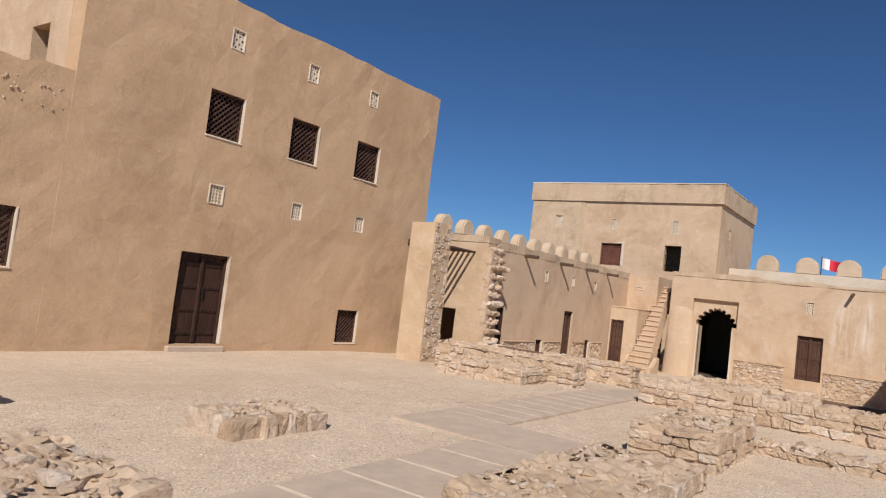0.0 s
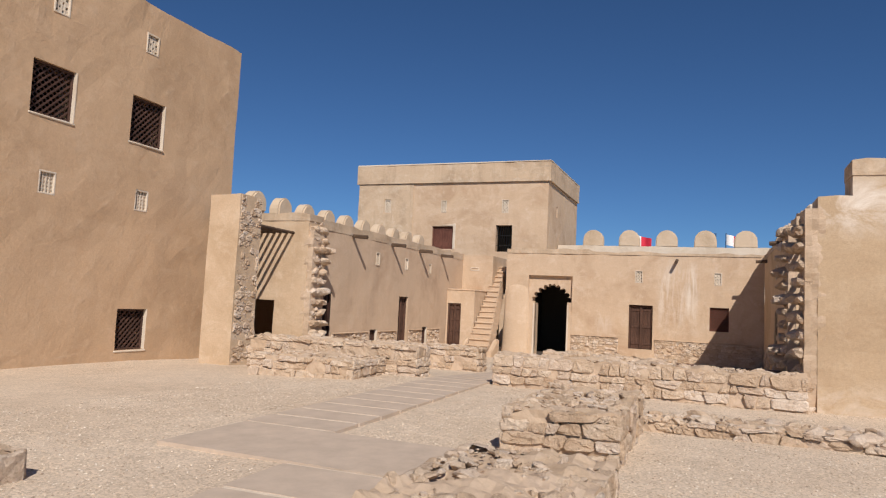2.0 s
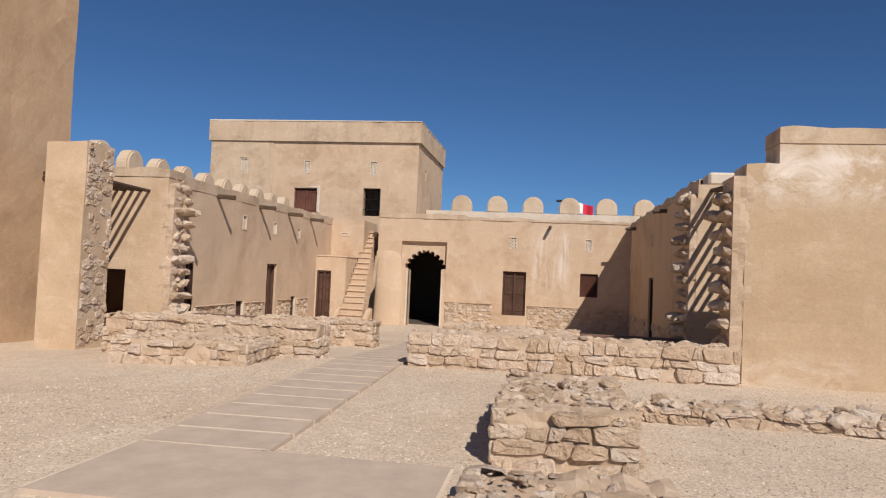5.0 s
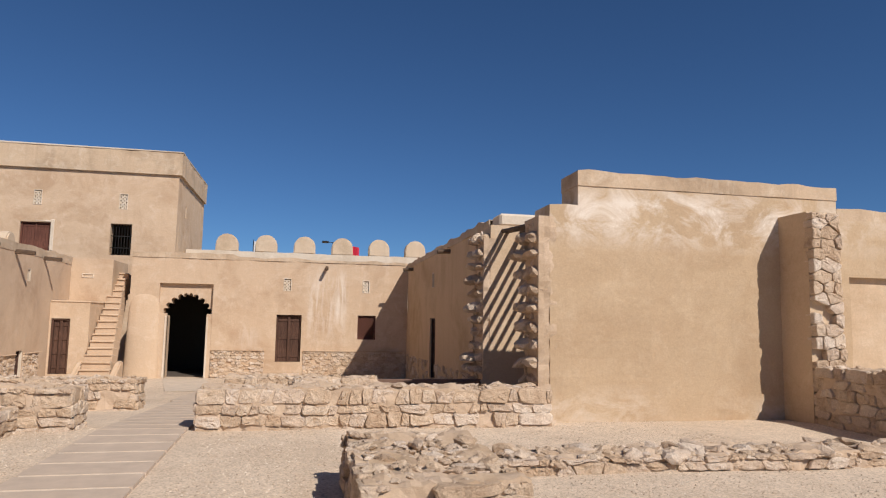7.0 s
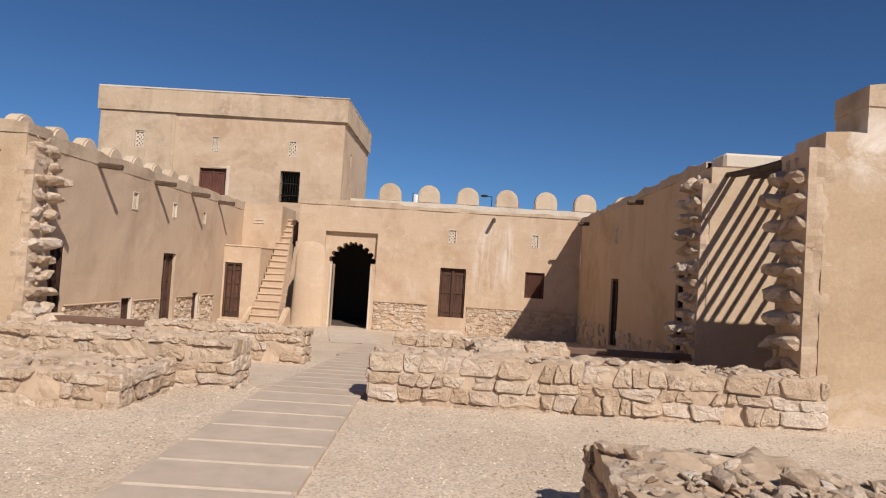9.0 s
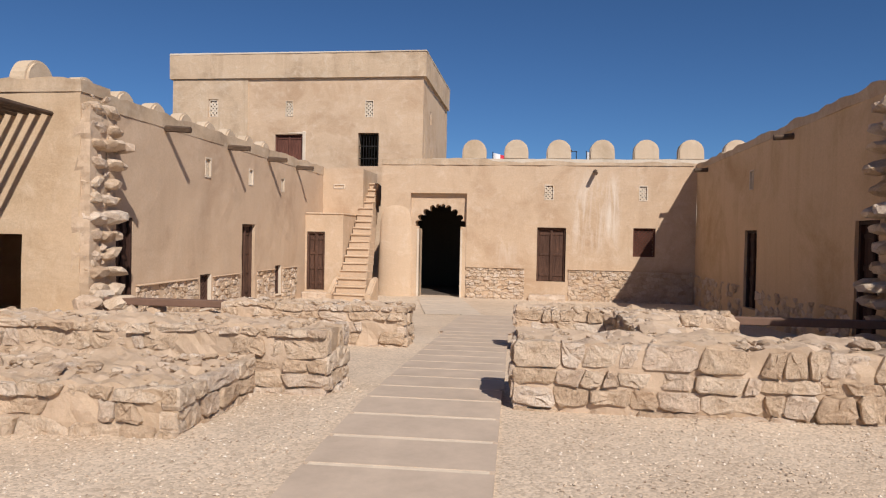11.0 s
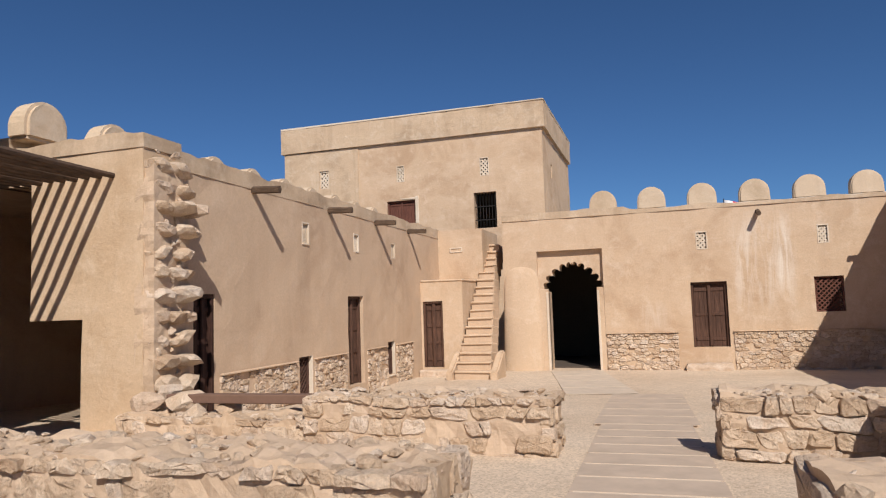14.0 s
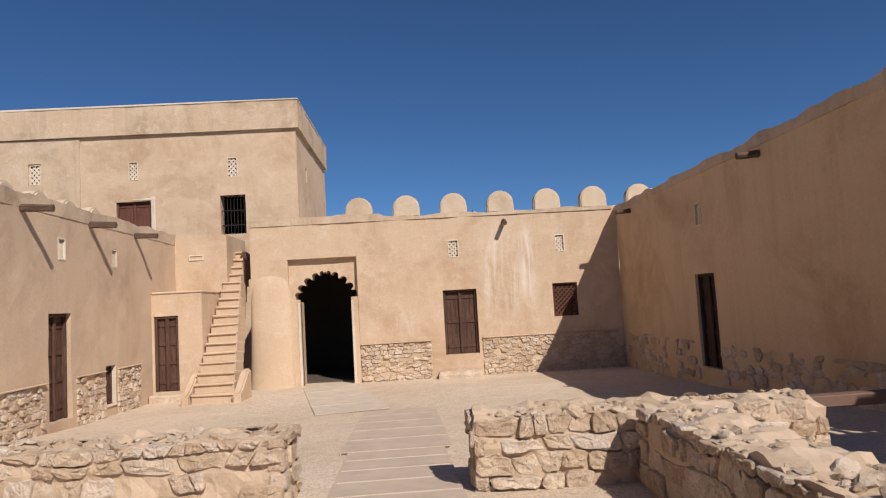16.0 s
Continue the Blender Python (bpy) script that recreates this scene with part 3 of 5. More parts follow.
def lattice_window(x0, z0, x1, z1, y, n=(0, -1, 0), bars=9, mat=None, label="", white=True, depth=0.12):
    """A window with a frame and a lattice of crossed laths. The wall faces -y, or -x with swap."""
    mat = mat or M_LATTICE
    w, h = x1 - x0, z1 - z0
    root = tagged(new("lattice_window"), label or "dark wooden lattice window set in a pale plaster reveal", "window")
    f = 0.045
    for a, b, c, d in ((0, 0, w, f), (0, h - f, w, h), (0, f, f, h - f), (w - f, f, w, h - f)):
        box_part("window_frame", mat, root, (a, depth - 0.04, b), (c, depth + 0.05, d), 0.008)
    p = (w - 2 * f) / bars
    k = int(h / w * bars) + bars
    for sgn, dy in ((1, 0.0), (-1, 0.022)):
        bm = bmesh.new()
        for i in range(-k, k + 1):
            x_at = lambda z: (i * p * 1.42) + sgn * z
            zs = [f, h - f]
            lo, hi = f, h - f
            pts = []
            for z in np.linspace(lo, hi, 40):
                x = x_at(z - lo) + f
                if f <= x <= w - f:
                    pts.append((x, z))
            if len(pts) >= 2:
                a, b = Vector((pts[0][0], 0, pts[0][1])), Vector((pts[-1][0], 0, pts[-1][1]))
                q = Vector((-(b - a).z, 0, (b - a).x)).normalized() * 0.017
                vs = [bm.verts.new(v + Vector((0, depth + dy + e, 0))) for e in (-0.011, 0.011) for v in (a - q, b - q, b + q, a + q)]
                for fc in ((0, 1, 2, 3), (7, 6, 5, 4), (0, 4, 5, 1), (1, 5, 6, 2), (2, 6, 7, 3), (3, 7, 4, 0)):
                    bm.faces.new([vs[t] for t in fc])
        bmesh.ops.recalc_face_normals(bm, faces=bm.faces)
        part("lattice", bm, mat, root)
    if white:
        box_part("window_sill", M_WHITE, root, (-0.03, -0.03, -0.05), (w + 0.03, depth + 0.1, -0.004), 0.015, "pale plaster sill")
        box_part("reveal", M_WHITE, root, (w - 0.012, -0.004, 0.0), (w + 0.022, depth + 0.06, h), 0.006, "pale plaster reveal")
    root.matrix_basis = Matrix.Translation((x0, y, z0)) @ Matrix.Rotation(math.atan2(-n[0], -n[1]) * -1, 4, "Z")
    return root


def vent(x0, z0, x1, z1, y, n=(0, -1, 0), style=0):
    """A small pierced gypsum screen."""
    w, h = x1 - x0, z1 - z0
    root = tagged(new("vent_screen"), "small pierced gypsum vent screen in a pale frame", "vent", "gypsum vents")
    f = 0.035
    bm = bmesh.new()
    for a, b, c, d in ((0, 0, w, f), (0, h - f, w, h), (0, f, f, h - f), (w - f, f, w, h - f)):
        box(bm, a, -0.012, b, c, 0.1, d, 0, 0.006)
    part("frame", bm, M_WHITE, root)
    bm = bmesh.new()
    nx, nz = 4, max(5, round(h / w * 4))
    for i in range(1, nx):
        x = f + (w - 2 * f) * i / nx
        box(bm, x - 0.014, 0.03, f, x + 0.014, 0.07, h - f)
    for j in range(1, nz):
        z = f + (h - 2 * f) * j / nz
        box(bm, f, 0.034, z - 0.014, w - f, 0.066, z + 0.014)
    if style:
        for j in range(nz):
            for i in range(nx):
                if (i + j + style) % 2:
                    cx, cz = f + (w - 2 * f) * (i + 0.5) / nx, f + (h - 2 * f) * (j + 0.5) / nz
                    s = (w - 2 * f) / nx * 0.42
                    box(bm, cx - s, 0.038, cz - s, cx + s, 0.062, cz + s)
    part("screen", bm, M_WHITE, root)
    if not style:
        box_part("panel", M_MERLON, root, (f, 0.052, f), (w - f, 0.09, h - f), 0.004)
    root.matrix_basis = Matrix.Translation((x0, y, z0)) @ Matrix.Rotation(math.atan2(-n[0], -n[1]) * -1, 4, "Z")
    return root


for a, b, c, d in BIG_W:
    lattice_window(a, b, c, d, YH, bars=9)
lattice_window(*LOW_W[0], YH, bars=8)
lattice_window(5.55, 1.35, 6.45, 2.45, YH, bars=8)
for i, (a, b, c, d) in enumerate(TOP_V):
    vent(a, b, c, d, YH, style=i + 1)
for i, (a, b, c, d) in enumerate(LOW_V):
    vent(a, b, c, d, YH, style=0)


def plank_door(x0, z0, x1, z1, y, n=(0, -1, 0), mat=None, label="", leaves=2, depth=0.16, studs=False, rails=3):
    """A wooden door with a frame, leaves of planks, cross rails and a centre post."""
    mat = mat or M_DOOR2
    w, h = x1 - x0, z1 - z0
    root = tagged(new("door"), label, "door")
    f = 0.07
    for a, b, c, d in ((0, h - f, w, h), (0, 0, f, h - f), (w - f, 0, w, h - f)):
        box_part("door_frame", mat, root, (a, depth - 0.07, b), (c, depth + 0.06, d), 0.01)
    lw = (w - 2 * f) / leaves
    for k in range(leaves):
        xa = f + lw * k + 0.004
        bm = bmesh.new()
        np_ = 3
        for i in range(np_):
            box(bm, xa + (lw - 0.008) * i / np_ + 0.002, depth, 0.01, xa + (lw - 0.008) * (i + 1) / np_ - 0.002, depth + 0.04, h - f - 0.005, 0, 0.004)
        leaf = part("door_leaf", bm, mat, root)
        for r in range(rails):
            zr = h * (0.12 + 0.76 * r / max(1, rails - 1))
            box_part("rail", mat, leaf, (xa + 0.01, depth - 0.022, zr - 0.045), (xa + lw - 0.02, depth - 0.001, zr + 0.045), 0.008)
            if studs:
                bm = bmesh.new()
                for s in range(5):
                    q = bmesh.ops.create_icosphere(bm, subdivisions=1, radius=0.022)
                    bmesh.ops.translate(bm, verts=q["verts"], vec=(xa + lw * (s + 0.6) / 5.4, depth - 0.026, zr))
                part("stud", bm, M_IRON, leaf, "iron studs")
    box_part("centre_post", mat, root, (w / 2 - 0.05, depth - 0.06, 0.02), (w / 2 + 0.05, depth - 0.002, h - f), 0.02)
    if studs:
        box_part("door_handle", M_IRON, root, (w / 2 + 0.08, depth - 0.05, h * 0.5), (w / 2 + 0.14, depth - 0.004, h * 0.62), 0.012, "iron latch")
    root.matrix_basis = Matrix.Translation((x0, y, z0)) @ Matrix.Rotation(math.atan2(-n[0], -n[1]) * -1, 4, "Z")
    return root


plank_door(9.9, -0.06, 11.22, 2.04, YH, mat=M_DOOR, label="large dark studded double door of the tall house", studs=True, rails=4)
tagged(box_part("door_step", M_SLAB, None, (9.82, YH - 0.1, -0.3), (11.32, YH + 0.5, -0.09), 0.02), "low worn stone threshold under the house door", "step")
tagged(box_part("door_reveal", M_WHITE, None, (11.2, YH - 0.012, -0.05), (11.255, YH + 0.12, 2.05), 0.01), "pale plaster edge beside the house door", "trim", "", "structure")

# ---------------------------------------------------------------- pier beside the house
PX0, PX1, PY, PY1 = 16.47, 17.3, 12.4, 13.27
pier = wall("wall_pier", M_RUIN, "broken plastered cross wall with bare rubble end", (PX0, PY1, 0), (0, -1, 0), (-1, 0, 0), PY1 - PY, -0.4, 3.76, PX1 - PX0, wob=0.02)
stone_rows(pier, (PX0 + 0.04, PY - 0.0, 0), (1, 0, 0), (0, -1, 0), PX1 - PX0 - 0.04, -0.2, 3.76, (0.2, 0.13), 0.1, 0.014)

# ---------------------------------------------------------------- left arcade wall, its cross wall and roof poles
YL, QX0, QX1, QY = 13.2, 20.3, 21.05, 12.85
quoin = wall("wall_cross_left", M_RUIN, "plastered cross wall ending in jagged toothed rubble", (QX0, 20, 0), (0, -1, 0), (-1, 0, 0), 20 - QY - 0.12, -0.7, 3.76, QX1 - QX0,
             [(0.5, -0.6, 5.05, 3.25), (5.05, -0.6, 6.0, 1.28)], wob=0.02)


def toothed_end(parent, x0, x1, y, sgn, z0, z1, pitch=0.30):
    """Ragged stones left where a wall broke off, bedded in mortar; sgn: the way the end looks along y."""
    bm = bmesh.new()
    ya, yb = sorted((y - sgn * 0.25, y + sgn * 0.05))
    rough_column(bm, x0 - 0.012, ya, x1 - 0.03, yb, z0 - 0.1, z1 + 0.1, 0.035)
    part("core", bm, M_MORTAR, parent, "broken mortar core")
    z = z0
    while z < z1:
        h = pitch * rng.uniform(0.85, 1.12)
        out = rng.uniform(0.13, 0.34)
        x = x0 + 0.02
        while x < x1 - 0.05:
            w = min(rng.uniform(0.2, 0.42), x1 - x)
            if x1 - x - w < 0.1:
                w = x1 - x
            o2 = out * rng.uniform(0.75, 1.15) * (0.55 if x < x0 + 0.2 * (x1 - x0) else 1.0)
            hh = h * rng.uniform(0.5, 0.66)
            m = Matrix.Translation((x + w / 2, y + sgn * (o2 / 2 - 0.1), z + hh / 2 + rng.uniform(-0.015, 0.015))) @ Euler((rng.uniform(-0.16, 0.16), rng.uniform(-0.1, 0.1), rng.uniform(-0.25, 0.25))).to_matrix().to_4x4() @ Matrix.Diagonal((w * 1.15, (o2 + 0.26) * 1.08, hh * 1.22, 1))
            put("stone", rng.choice(BLOCKS), parent, m)
            x += w
        for _ in range(2):
            s = rng.uniform(0.08, 0.15)
            m = Matrix.Translation((rng.uniform(x0 + 0.05, x1 - 0.05), y + sgn * rng.uniform(0.0, 0.07), z + h * rng.uniform(0.62, 0.95))) @ Euler([rng.uniform(0, 6) for _ in range(3)]).to_matrix().to_4x4() @ Matrix.Diagonal((s * 1.4, s, s * 0.8, 1))
            put("stone", rng.choice(STONES), parent, m)
        z += h


wall("wall_cross_left_coping", M_TOP, "crumbling earth top of the plastered cross wall", (QX0 - 0.015, 20, 0), (0, -1, 0), (-1, 0, 0), 7.05, 3.62, 3.85, QX1 - QX0 + 0.03, wob=0.03, step=0.16,
     top=lambda a: 3.83 + 0.05 * noise.noise(Vector((a * 1.9, 3, 7))) + 0.03 * noise.noise(Vector((a * 6, 3, 7))))
toothed_end(quoin, QX0 + 0.02, QX1, QY, -1, -0.3, 3.3)
LEFT_HOLES = [(27.1, -0.46, 27.95, 1.6), (24.86, -0.42, 25.38, 0.38), (29.42, -0.45, 29.92, 0.41), (21.66, -0.4, 22.16, 1.62)]
LEFT_V = [(25.02, 2.64, 25.32, 3.11), (27.46, 2.64, 27.76, 3.09), (29.8, 2.62, 30.1, 3.05)]
wall("wall_left", M_SIDE, "plastered courtyard wall with small vents, doors and beam ends", (QX1, YL, 0), (1, 0, 0), (0, -1, 0), 34.0 - QX1, -1.0, 3.8, 0.55,
     [(a - QX1, b, c - QX1, d) for a, b, c, d in LEFT_HOLES + LEFT_V], wob=0.025, top=lambda a: 3.74 + 0.03 * noise.noise(Vector((a * 1.1, 4, 0))))
wall("wall_left_back", M_SIDE, "plain plastered back wall of the courtyard rooms", (QX1, YL + 5.5, 0), (1, 0, 0), (0, 1, 0), 12.8, -1.0, 3.7, 0.5)
tagged(box_part("ceiling", M_TOP, None, (QX0, YL + 0.5, 3.3), (33.8, YL + 5.5, 3.5)), "flat earth roof of the courtyard rooms", "roof", "", "structure")
wall("wall_left_parapet", M_TOP, "low weathered parapet behind the courtyard roof", (20.3, YL + 2.2, 0), (1, 0, 0), (0, -1, 0), 13.3, 3.4, 4.0, 0.35, wob=0.03)
for a, b, c, d in LEFT_V:
    vent(a, b, c, d, YL, style=1)
# near-black door added in place of the unlit opening beside the toothed end
plank_door(*LEFT_HOLES[3], YL, mat=M_DOOR, label="narrow dark plank door added to blacken the unlit doorway beside the toothed wall", leaves=1, depth=0.08, rails=4)
plank_door(*LEFT_HOLES[0], YL, label="tall weathered brown plank door in the courtyard wall", rails=4)
lattice_window(*LEFT_HOLES[1], YL, bars=5, label="low brown lattice window near the ground")
lattice_window(*LEFT_HOLES[2], YL, bars=5, label="low brown lattice window near the ground")
for i, x in enumerate((23.26, 26.24, 28.8, 31.15)):
    root = tagged(new("beam_end"), "rough wooden water-spout beam sticking out of the wall", "beam", "beams along the courtyard wall")
    bm = bmesh.new()
    pole(bm, (x, YL + 0.2, 3.5), (x + 0.03, YL - 0.55, 3.46), 0.075, 0.068, 5)
    part("beam", bm, M_BEAM, root)

# roof poles over the gap between house and cross wall
lintel = tagged(new("lintel_beam"), "dark rough lintel beam between the broken pier and house", "beam")
bm = bmesh.new()
pole(bm, (17.85, 13.3, 3.2), (17.9, 16.0, 3.2), 0.07, 0.065)
part("beam", bm, M_POLE, lintel)
for i in range(10):
    y = 13.47 + 0.215 * i
    root = tagged(new("roof_pole"), "dark rough palm-trunk roof pole spanning the broken room", "roof pole", "roof poles")
    bm = bmesh.new()
    pole(bm, (17.75, y, 3.3 + 0.01 * (i % 2)), (QX0 + 0.4, y + 0.02, 3.27 + 0.01 * (i % 3)), 0.05, 0.043, bend=0.02)
    part("pole", bm, M_POLE, root)


def merlon_mesh(w, h, t):
    bm = bmesh.new()
    prof = [(-w / 2, 0)]
    for k in range(13):
        a = math.pi - math.pi * k / 12
        prof.append((w / 2 * math.cos(a), h - w / 2 + w / 2 * math.sin(a)))
    prof.append((w / 2, 0))
    sides = []
    for x in (0, -t):
        sides.append([bm.verts.new((x, p[0], p[1])) for p in prof])
    bm.faces.new(sides[0])
    bm.faces.new(sides[1][::-1])
    for k in range(len(prof)):
        kk = (k + 1) % len(prof)
        bm.faces.new((sides[0][k], sides[1][k], sides[1][kk], sides[0][kk]))
    bmesh.ops.recalc_face_normals(bm, faces=bm.faces)
    bmesh.ops.bevel(bm, geom=[e for e in bm.edges if e.calc_face_angle(0) > 0.6], offset=0.05, segments=2, affect="EDGES")
    for v in bm.verts:
        v.co += Vector((noise.noise(v.co * 3), noise.noise(v.co * 3 + Vector((4, 4, 4))), 0)) * 0.02
    return mesh_from("merlon", bm, M_MERLON)


MERLON = merlon_mesh(0.76, 0.62, 0.4)
for i in range(10):
    ob = tagged(new("merlon", MERLON), "rounded pale plaster merlon on the parapet", "merlon", "rounded merlons")
    ob.matrix_basis = Matrix.Translation((20.62 + 1.38 * i, YL + 2.2, 3.96)) @ Matrix.Rotation(radians(90), 4, "Z") @ Matrix.Diagonal((1, 1, 1.0, 1))

# ---------------------------------------------------------------- gate wall
XG = 33.99


def gate_wall():
    y_hi, y_lo = 11.05, 0.19
    hole = lambda ya, z0, yb, z1: (y_hi - ya, z0, y_hi - yb, z1)
    holes = [hole(9.98, -0.9, 7.97, 2.9), hole(5.49, -0.13, 4.5, 1.75), hole(2.24, 0.8, 1.5, 1.78), hole(5.27, 2.70, 4.95, 3.23), hole(2.08, 2.70, 1.79, 3.23)]
    w = wall("wall_gate", M_GATE, "sunlit plastered gate wall with stained pale patches", (XG, y_hi, 0), (0, -1, 0), (-1, 0, 0), y_hi - y_lo, -1.2, 3.98, 0.7, holes, wob=0.02,
             top=lambda a: 4.0 + 0.025 * noise.noise(Vector((a * 1.4, 9, 0))))
    # cusped arch plate
    bm = bmesh.new()
    cy, spring, half = 8.92, 1.70, 0.74
    pts = [(9.98, 2.9), (9.98, -0.95), (cy + half, -0.95), (cy + half, spring - 0.06), (cy + half + 0.16, spring - 0.04)]
    lobes = 11

    def on(a):
        c = math.cos(a)
        return Vector((cy + 0.83 * c * abs(c) ** 0.75, spring + 0.03 + 0.76 * max(0.0, math.sin(a))))

    for k in range(lobes):
        p, q = on(math.pi * k / lobes), on(math.pi * (k + 1) / lobes)
        out = ((p + q) / 2 - Vector((cy, spring - 0.1))).normalized()
        r = (q - p).length / 2
        if k:
            pts.append((p.x - 0.03 * out.x, p.y - 0.03 * out.y))
        for s in range(1, 6):
            f = s / 6
            b = p.lerp(q, f) + out * (0.95 * r * math.sin(math.pi * f) ** 0.6)
            pts.append((b.x, b.y))
    pts += [(cy - half - 0.16, spring - 0.04), (cy - half, spring - 0.06), (cy - half, -0.95), (7.97, -0.95), (7.97, 2.9)]
    f = bm.faces.new([bm.verts.new((XG + 0.17, a, b)) for a, b in pts])
    ex = bmesh.ops.extrude_face_region(bm, geom=[f])
    bmesh.ops.translate(bm, verts=[v for v in ex["geom"] if isinstance(v, bmesh.types.BMVert)], vec=(0.53, 0, 0))
    bmesh.ops.recalc_face_normals(bm, faces=bm.faces)
    bmesh.ops.triangulate(bm, faces=bm.faces)
    tagged(part("arch_1", bm, M_GATE), "cusped arch surround of the gateway in tan plaster", "arch", "", "structure")
    bm = bmesh.new()
    box(bm, XG + 0.002, cy + half, -0.95, XG + 0.168, 9.978, 1.72, 0.004, 0.01)
    box(bm, XG + 0.002, 7.972, -0.95, XG + 0.168, cy - half, 1.72, 0.004, 0.01)
    tagged(part("trim_gate", bm, M_GATE), "plaster shoulders below the sunk panel of the gateway arch", "trim", "", "structure")
    for a, b in ((cy + half, cy + half + 0.07), (cy - half - 0.07, cy - half)):
        tagged(box_part("trim_jamb", M_WHITE, None, (XG - 0.02, a, -0.9), (XG + 0.3, b, 1.62), 0.01), "pale plaster jamb of the gateway", "trim", "", "structure")
    return w


gate_wall()
# gate passage, coloured dark for its shade, and the closed rooms behind the wall
wall("wall_passage_back", M_PASSAGE_SHADE, "far wall of the gate passage, coloured dark for its shade", (39.3, 10.9, 0), (0, -1, 0), (-1, 0, 0), 10.7, -1.2, 3.6, 0.4)
wall("wall_passage_left", M_PASSAGE_SHADE, "side wall of the gate passage, coloured dark for its shade", (34.6, 10.6, 0), (1, 0, 0), (0, -1, 0), 4.8, -1.2, 3.6, 0.3)
wall("wall_passage_right", M_PASSAGE_SHADE, "side wall of the gate passage, coloured dark for its shade", (34.6, 7.0, 0), (1, 0, 0), (0, 1, 0), 4.8, -1.2, 3.6, 0.3)
tagged(box_part("floor_passage", M_PASSAGE_SHADE, None, (34.75, 7.0, -1.2), (39.3, 10.6, -0.74)), "floor of the gate passage, coloured dark for its shade", "floor", "", "structure")
tagged(box_part("ceiling", M_TOP, None, (34.5, -5, 3.3), (39.6, 10.95, 3.5)), "flat roof over the gate rooms", "roof", "", "structure")
wall("wall_outer_parapet", M_WHITE, "pale outer fort wall behind the gate rooms, carrying merlons", (42.0, 10.45, 0), (0, -1, 0), (-1, 0, 0), 18.0, -1.0, 5.04, 0.5, wob=0.02)
OUTER_MERLON = merlon_mesh(1.12, 0.92, 0.45)
for i in range(8):
    ob = tagged(new("merlon", OUTER_MERLON), "rounded pale plaster merlon on the outer wall", "merlon", "rounded merlons")
    ob.matrix_basis = Matrix.Translation((42.46, 8.46 - 1.963 * i, 5.02))
wall("wall_left_coping", M_TOP, "weathered earth coping along the courtyard wall", (QX1, YL - 0.012, 0), (1, 0, 0), (0, -1, 0), 13.0, 3.5, 3.82, 0.6, wob=0.03, step=0.17,
     top=lambda a: 3.79 + 0.05 * noise.noise(Vector((a * 1.3, 8, 0))) + 0.03 * noise.noise(Vector((a * 5, 8, 0))))
wall("wall_gate_coping", M_TOP, "weathered coping along the gate wall", (XG - 0.025, 11.05, 0), (0, -1, 0), (-1, 0, 0), 10.75, 3.9, 4.06, 0.5, wob=0.05, step=0.2,
     top=lambda a: (4.10 if a < 3.85 else 4.02) + 0.04 * noise.noise(Vector((a * 1.7, 2, 0))))


def facing_west(ob, x, y_left, z):
    """Turn a thing built to face -y so that it faces -x, with its left edge at y_left."""
    ob.matrix_basis = Matrix.Translation((x, y_left, z)) @ Matrix.Rotation(radians(-90), 4, "Z")
    return ob


facing_west(plank_door(0, 0, 0.99, 1.88, 0, label="brown weathered wooden double door above a stone step", rails=3), XG, 5.49, -0.13)
facing_west(lattice_window(0, 0, 0.74, 0.98, 0, bars=7, white=False, mat=M_SHUTTER), XG, 2.24, 0.8)
facing_west(vent(0, 0, 0.32, 0.53, 0, style=1), XG, 5.27, 2.70)
facing_west(vent(0, 0, 0.29, 0.53, 0, style=2), XG, 2.08, 2.70)
spout = tagged(new("water_spout"), "short round wooden water spout on the gate wall", "spout")
bm = bmesh.new()
pole(bm, (XG + 0.2, 3.55, 3.76), (XG - 0.42, 3.58, 3.60), 0.075, 0.07)
part("pipe", bm, M_BEAM, spout)
step = tagged(new("step_stone"), "worn rounded stone step below the door", "step")
bm = bmesh.new()
lump(bm, XG - 0.55, 4.5, XG - 0.05, 5.75, -0.85, -0.58, 0.04, 0.12)
part("stone", bm, M_STONE_PALE, step)

# exposed rubble dado on the gate wall
dado = tagged(new("wall_dado_gate"), "band of exposed rubble masonry along the wall foot", "wall", "", "structure")
stone_rows(dado, (XG - 0.02, 7.95, 0), (0, -1, 0), (-1, 0, 0), 2.05, -0.85, 0.29, (0.19, 0.11), 0.1, 0.018, gaps=0.012)
stone_rows(dado, (XG - 0.02, 4.4, 0), (0, -1, 0), (-1, 0, 0), 4.15, -0.85, 0.30, (0.19, 0.11), 0.1, 0.018, gaps=0.012, limit=250)
for ya, yb in ((7.95, 5.9), (4.4, 0.25)):
    tagged(box_part("trim_dado", M_GATE, None, (XG - 0.075, ya, 0.295), (XG - 0.002, yb, 0.325), 0.008, wob=0.004), "thin plaster edge above the exposed rubble", "trim", "", "structure")
for xa, xb in ((22.3, 24.7), (25.45, 26.95), (28.1, 29.35), (30.0, 31.3)):
    tagged(box_part("trim_dado", M_SIDE, None, (xa, YL - 0.075, 0.295), (xb, YL - 0.002, 0.325), 0.008, wob=0.004), "thin plaster edge above the exposed rubble", "trim", "", "structure")
dado2 = tagged(new("wall_dado_left"), "band of exposed rubble masonry along the wall foot", "wall", "", "structure")
for a, b in ((22.3, 24.7), (25.45, 26.95), (28.1, 29.35), (30.0, 31.3)):
    stone_rows(dado2, (a, YL - 0.02, 0), (1, 0, 0), (0, -1, 0), b - a, gz(a) - 0.1, 0.29, (0.18, 0.11), 0.1, 0.018, gaps=0.012, limit=120)

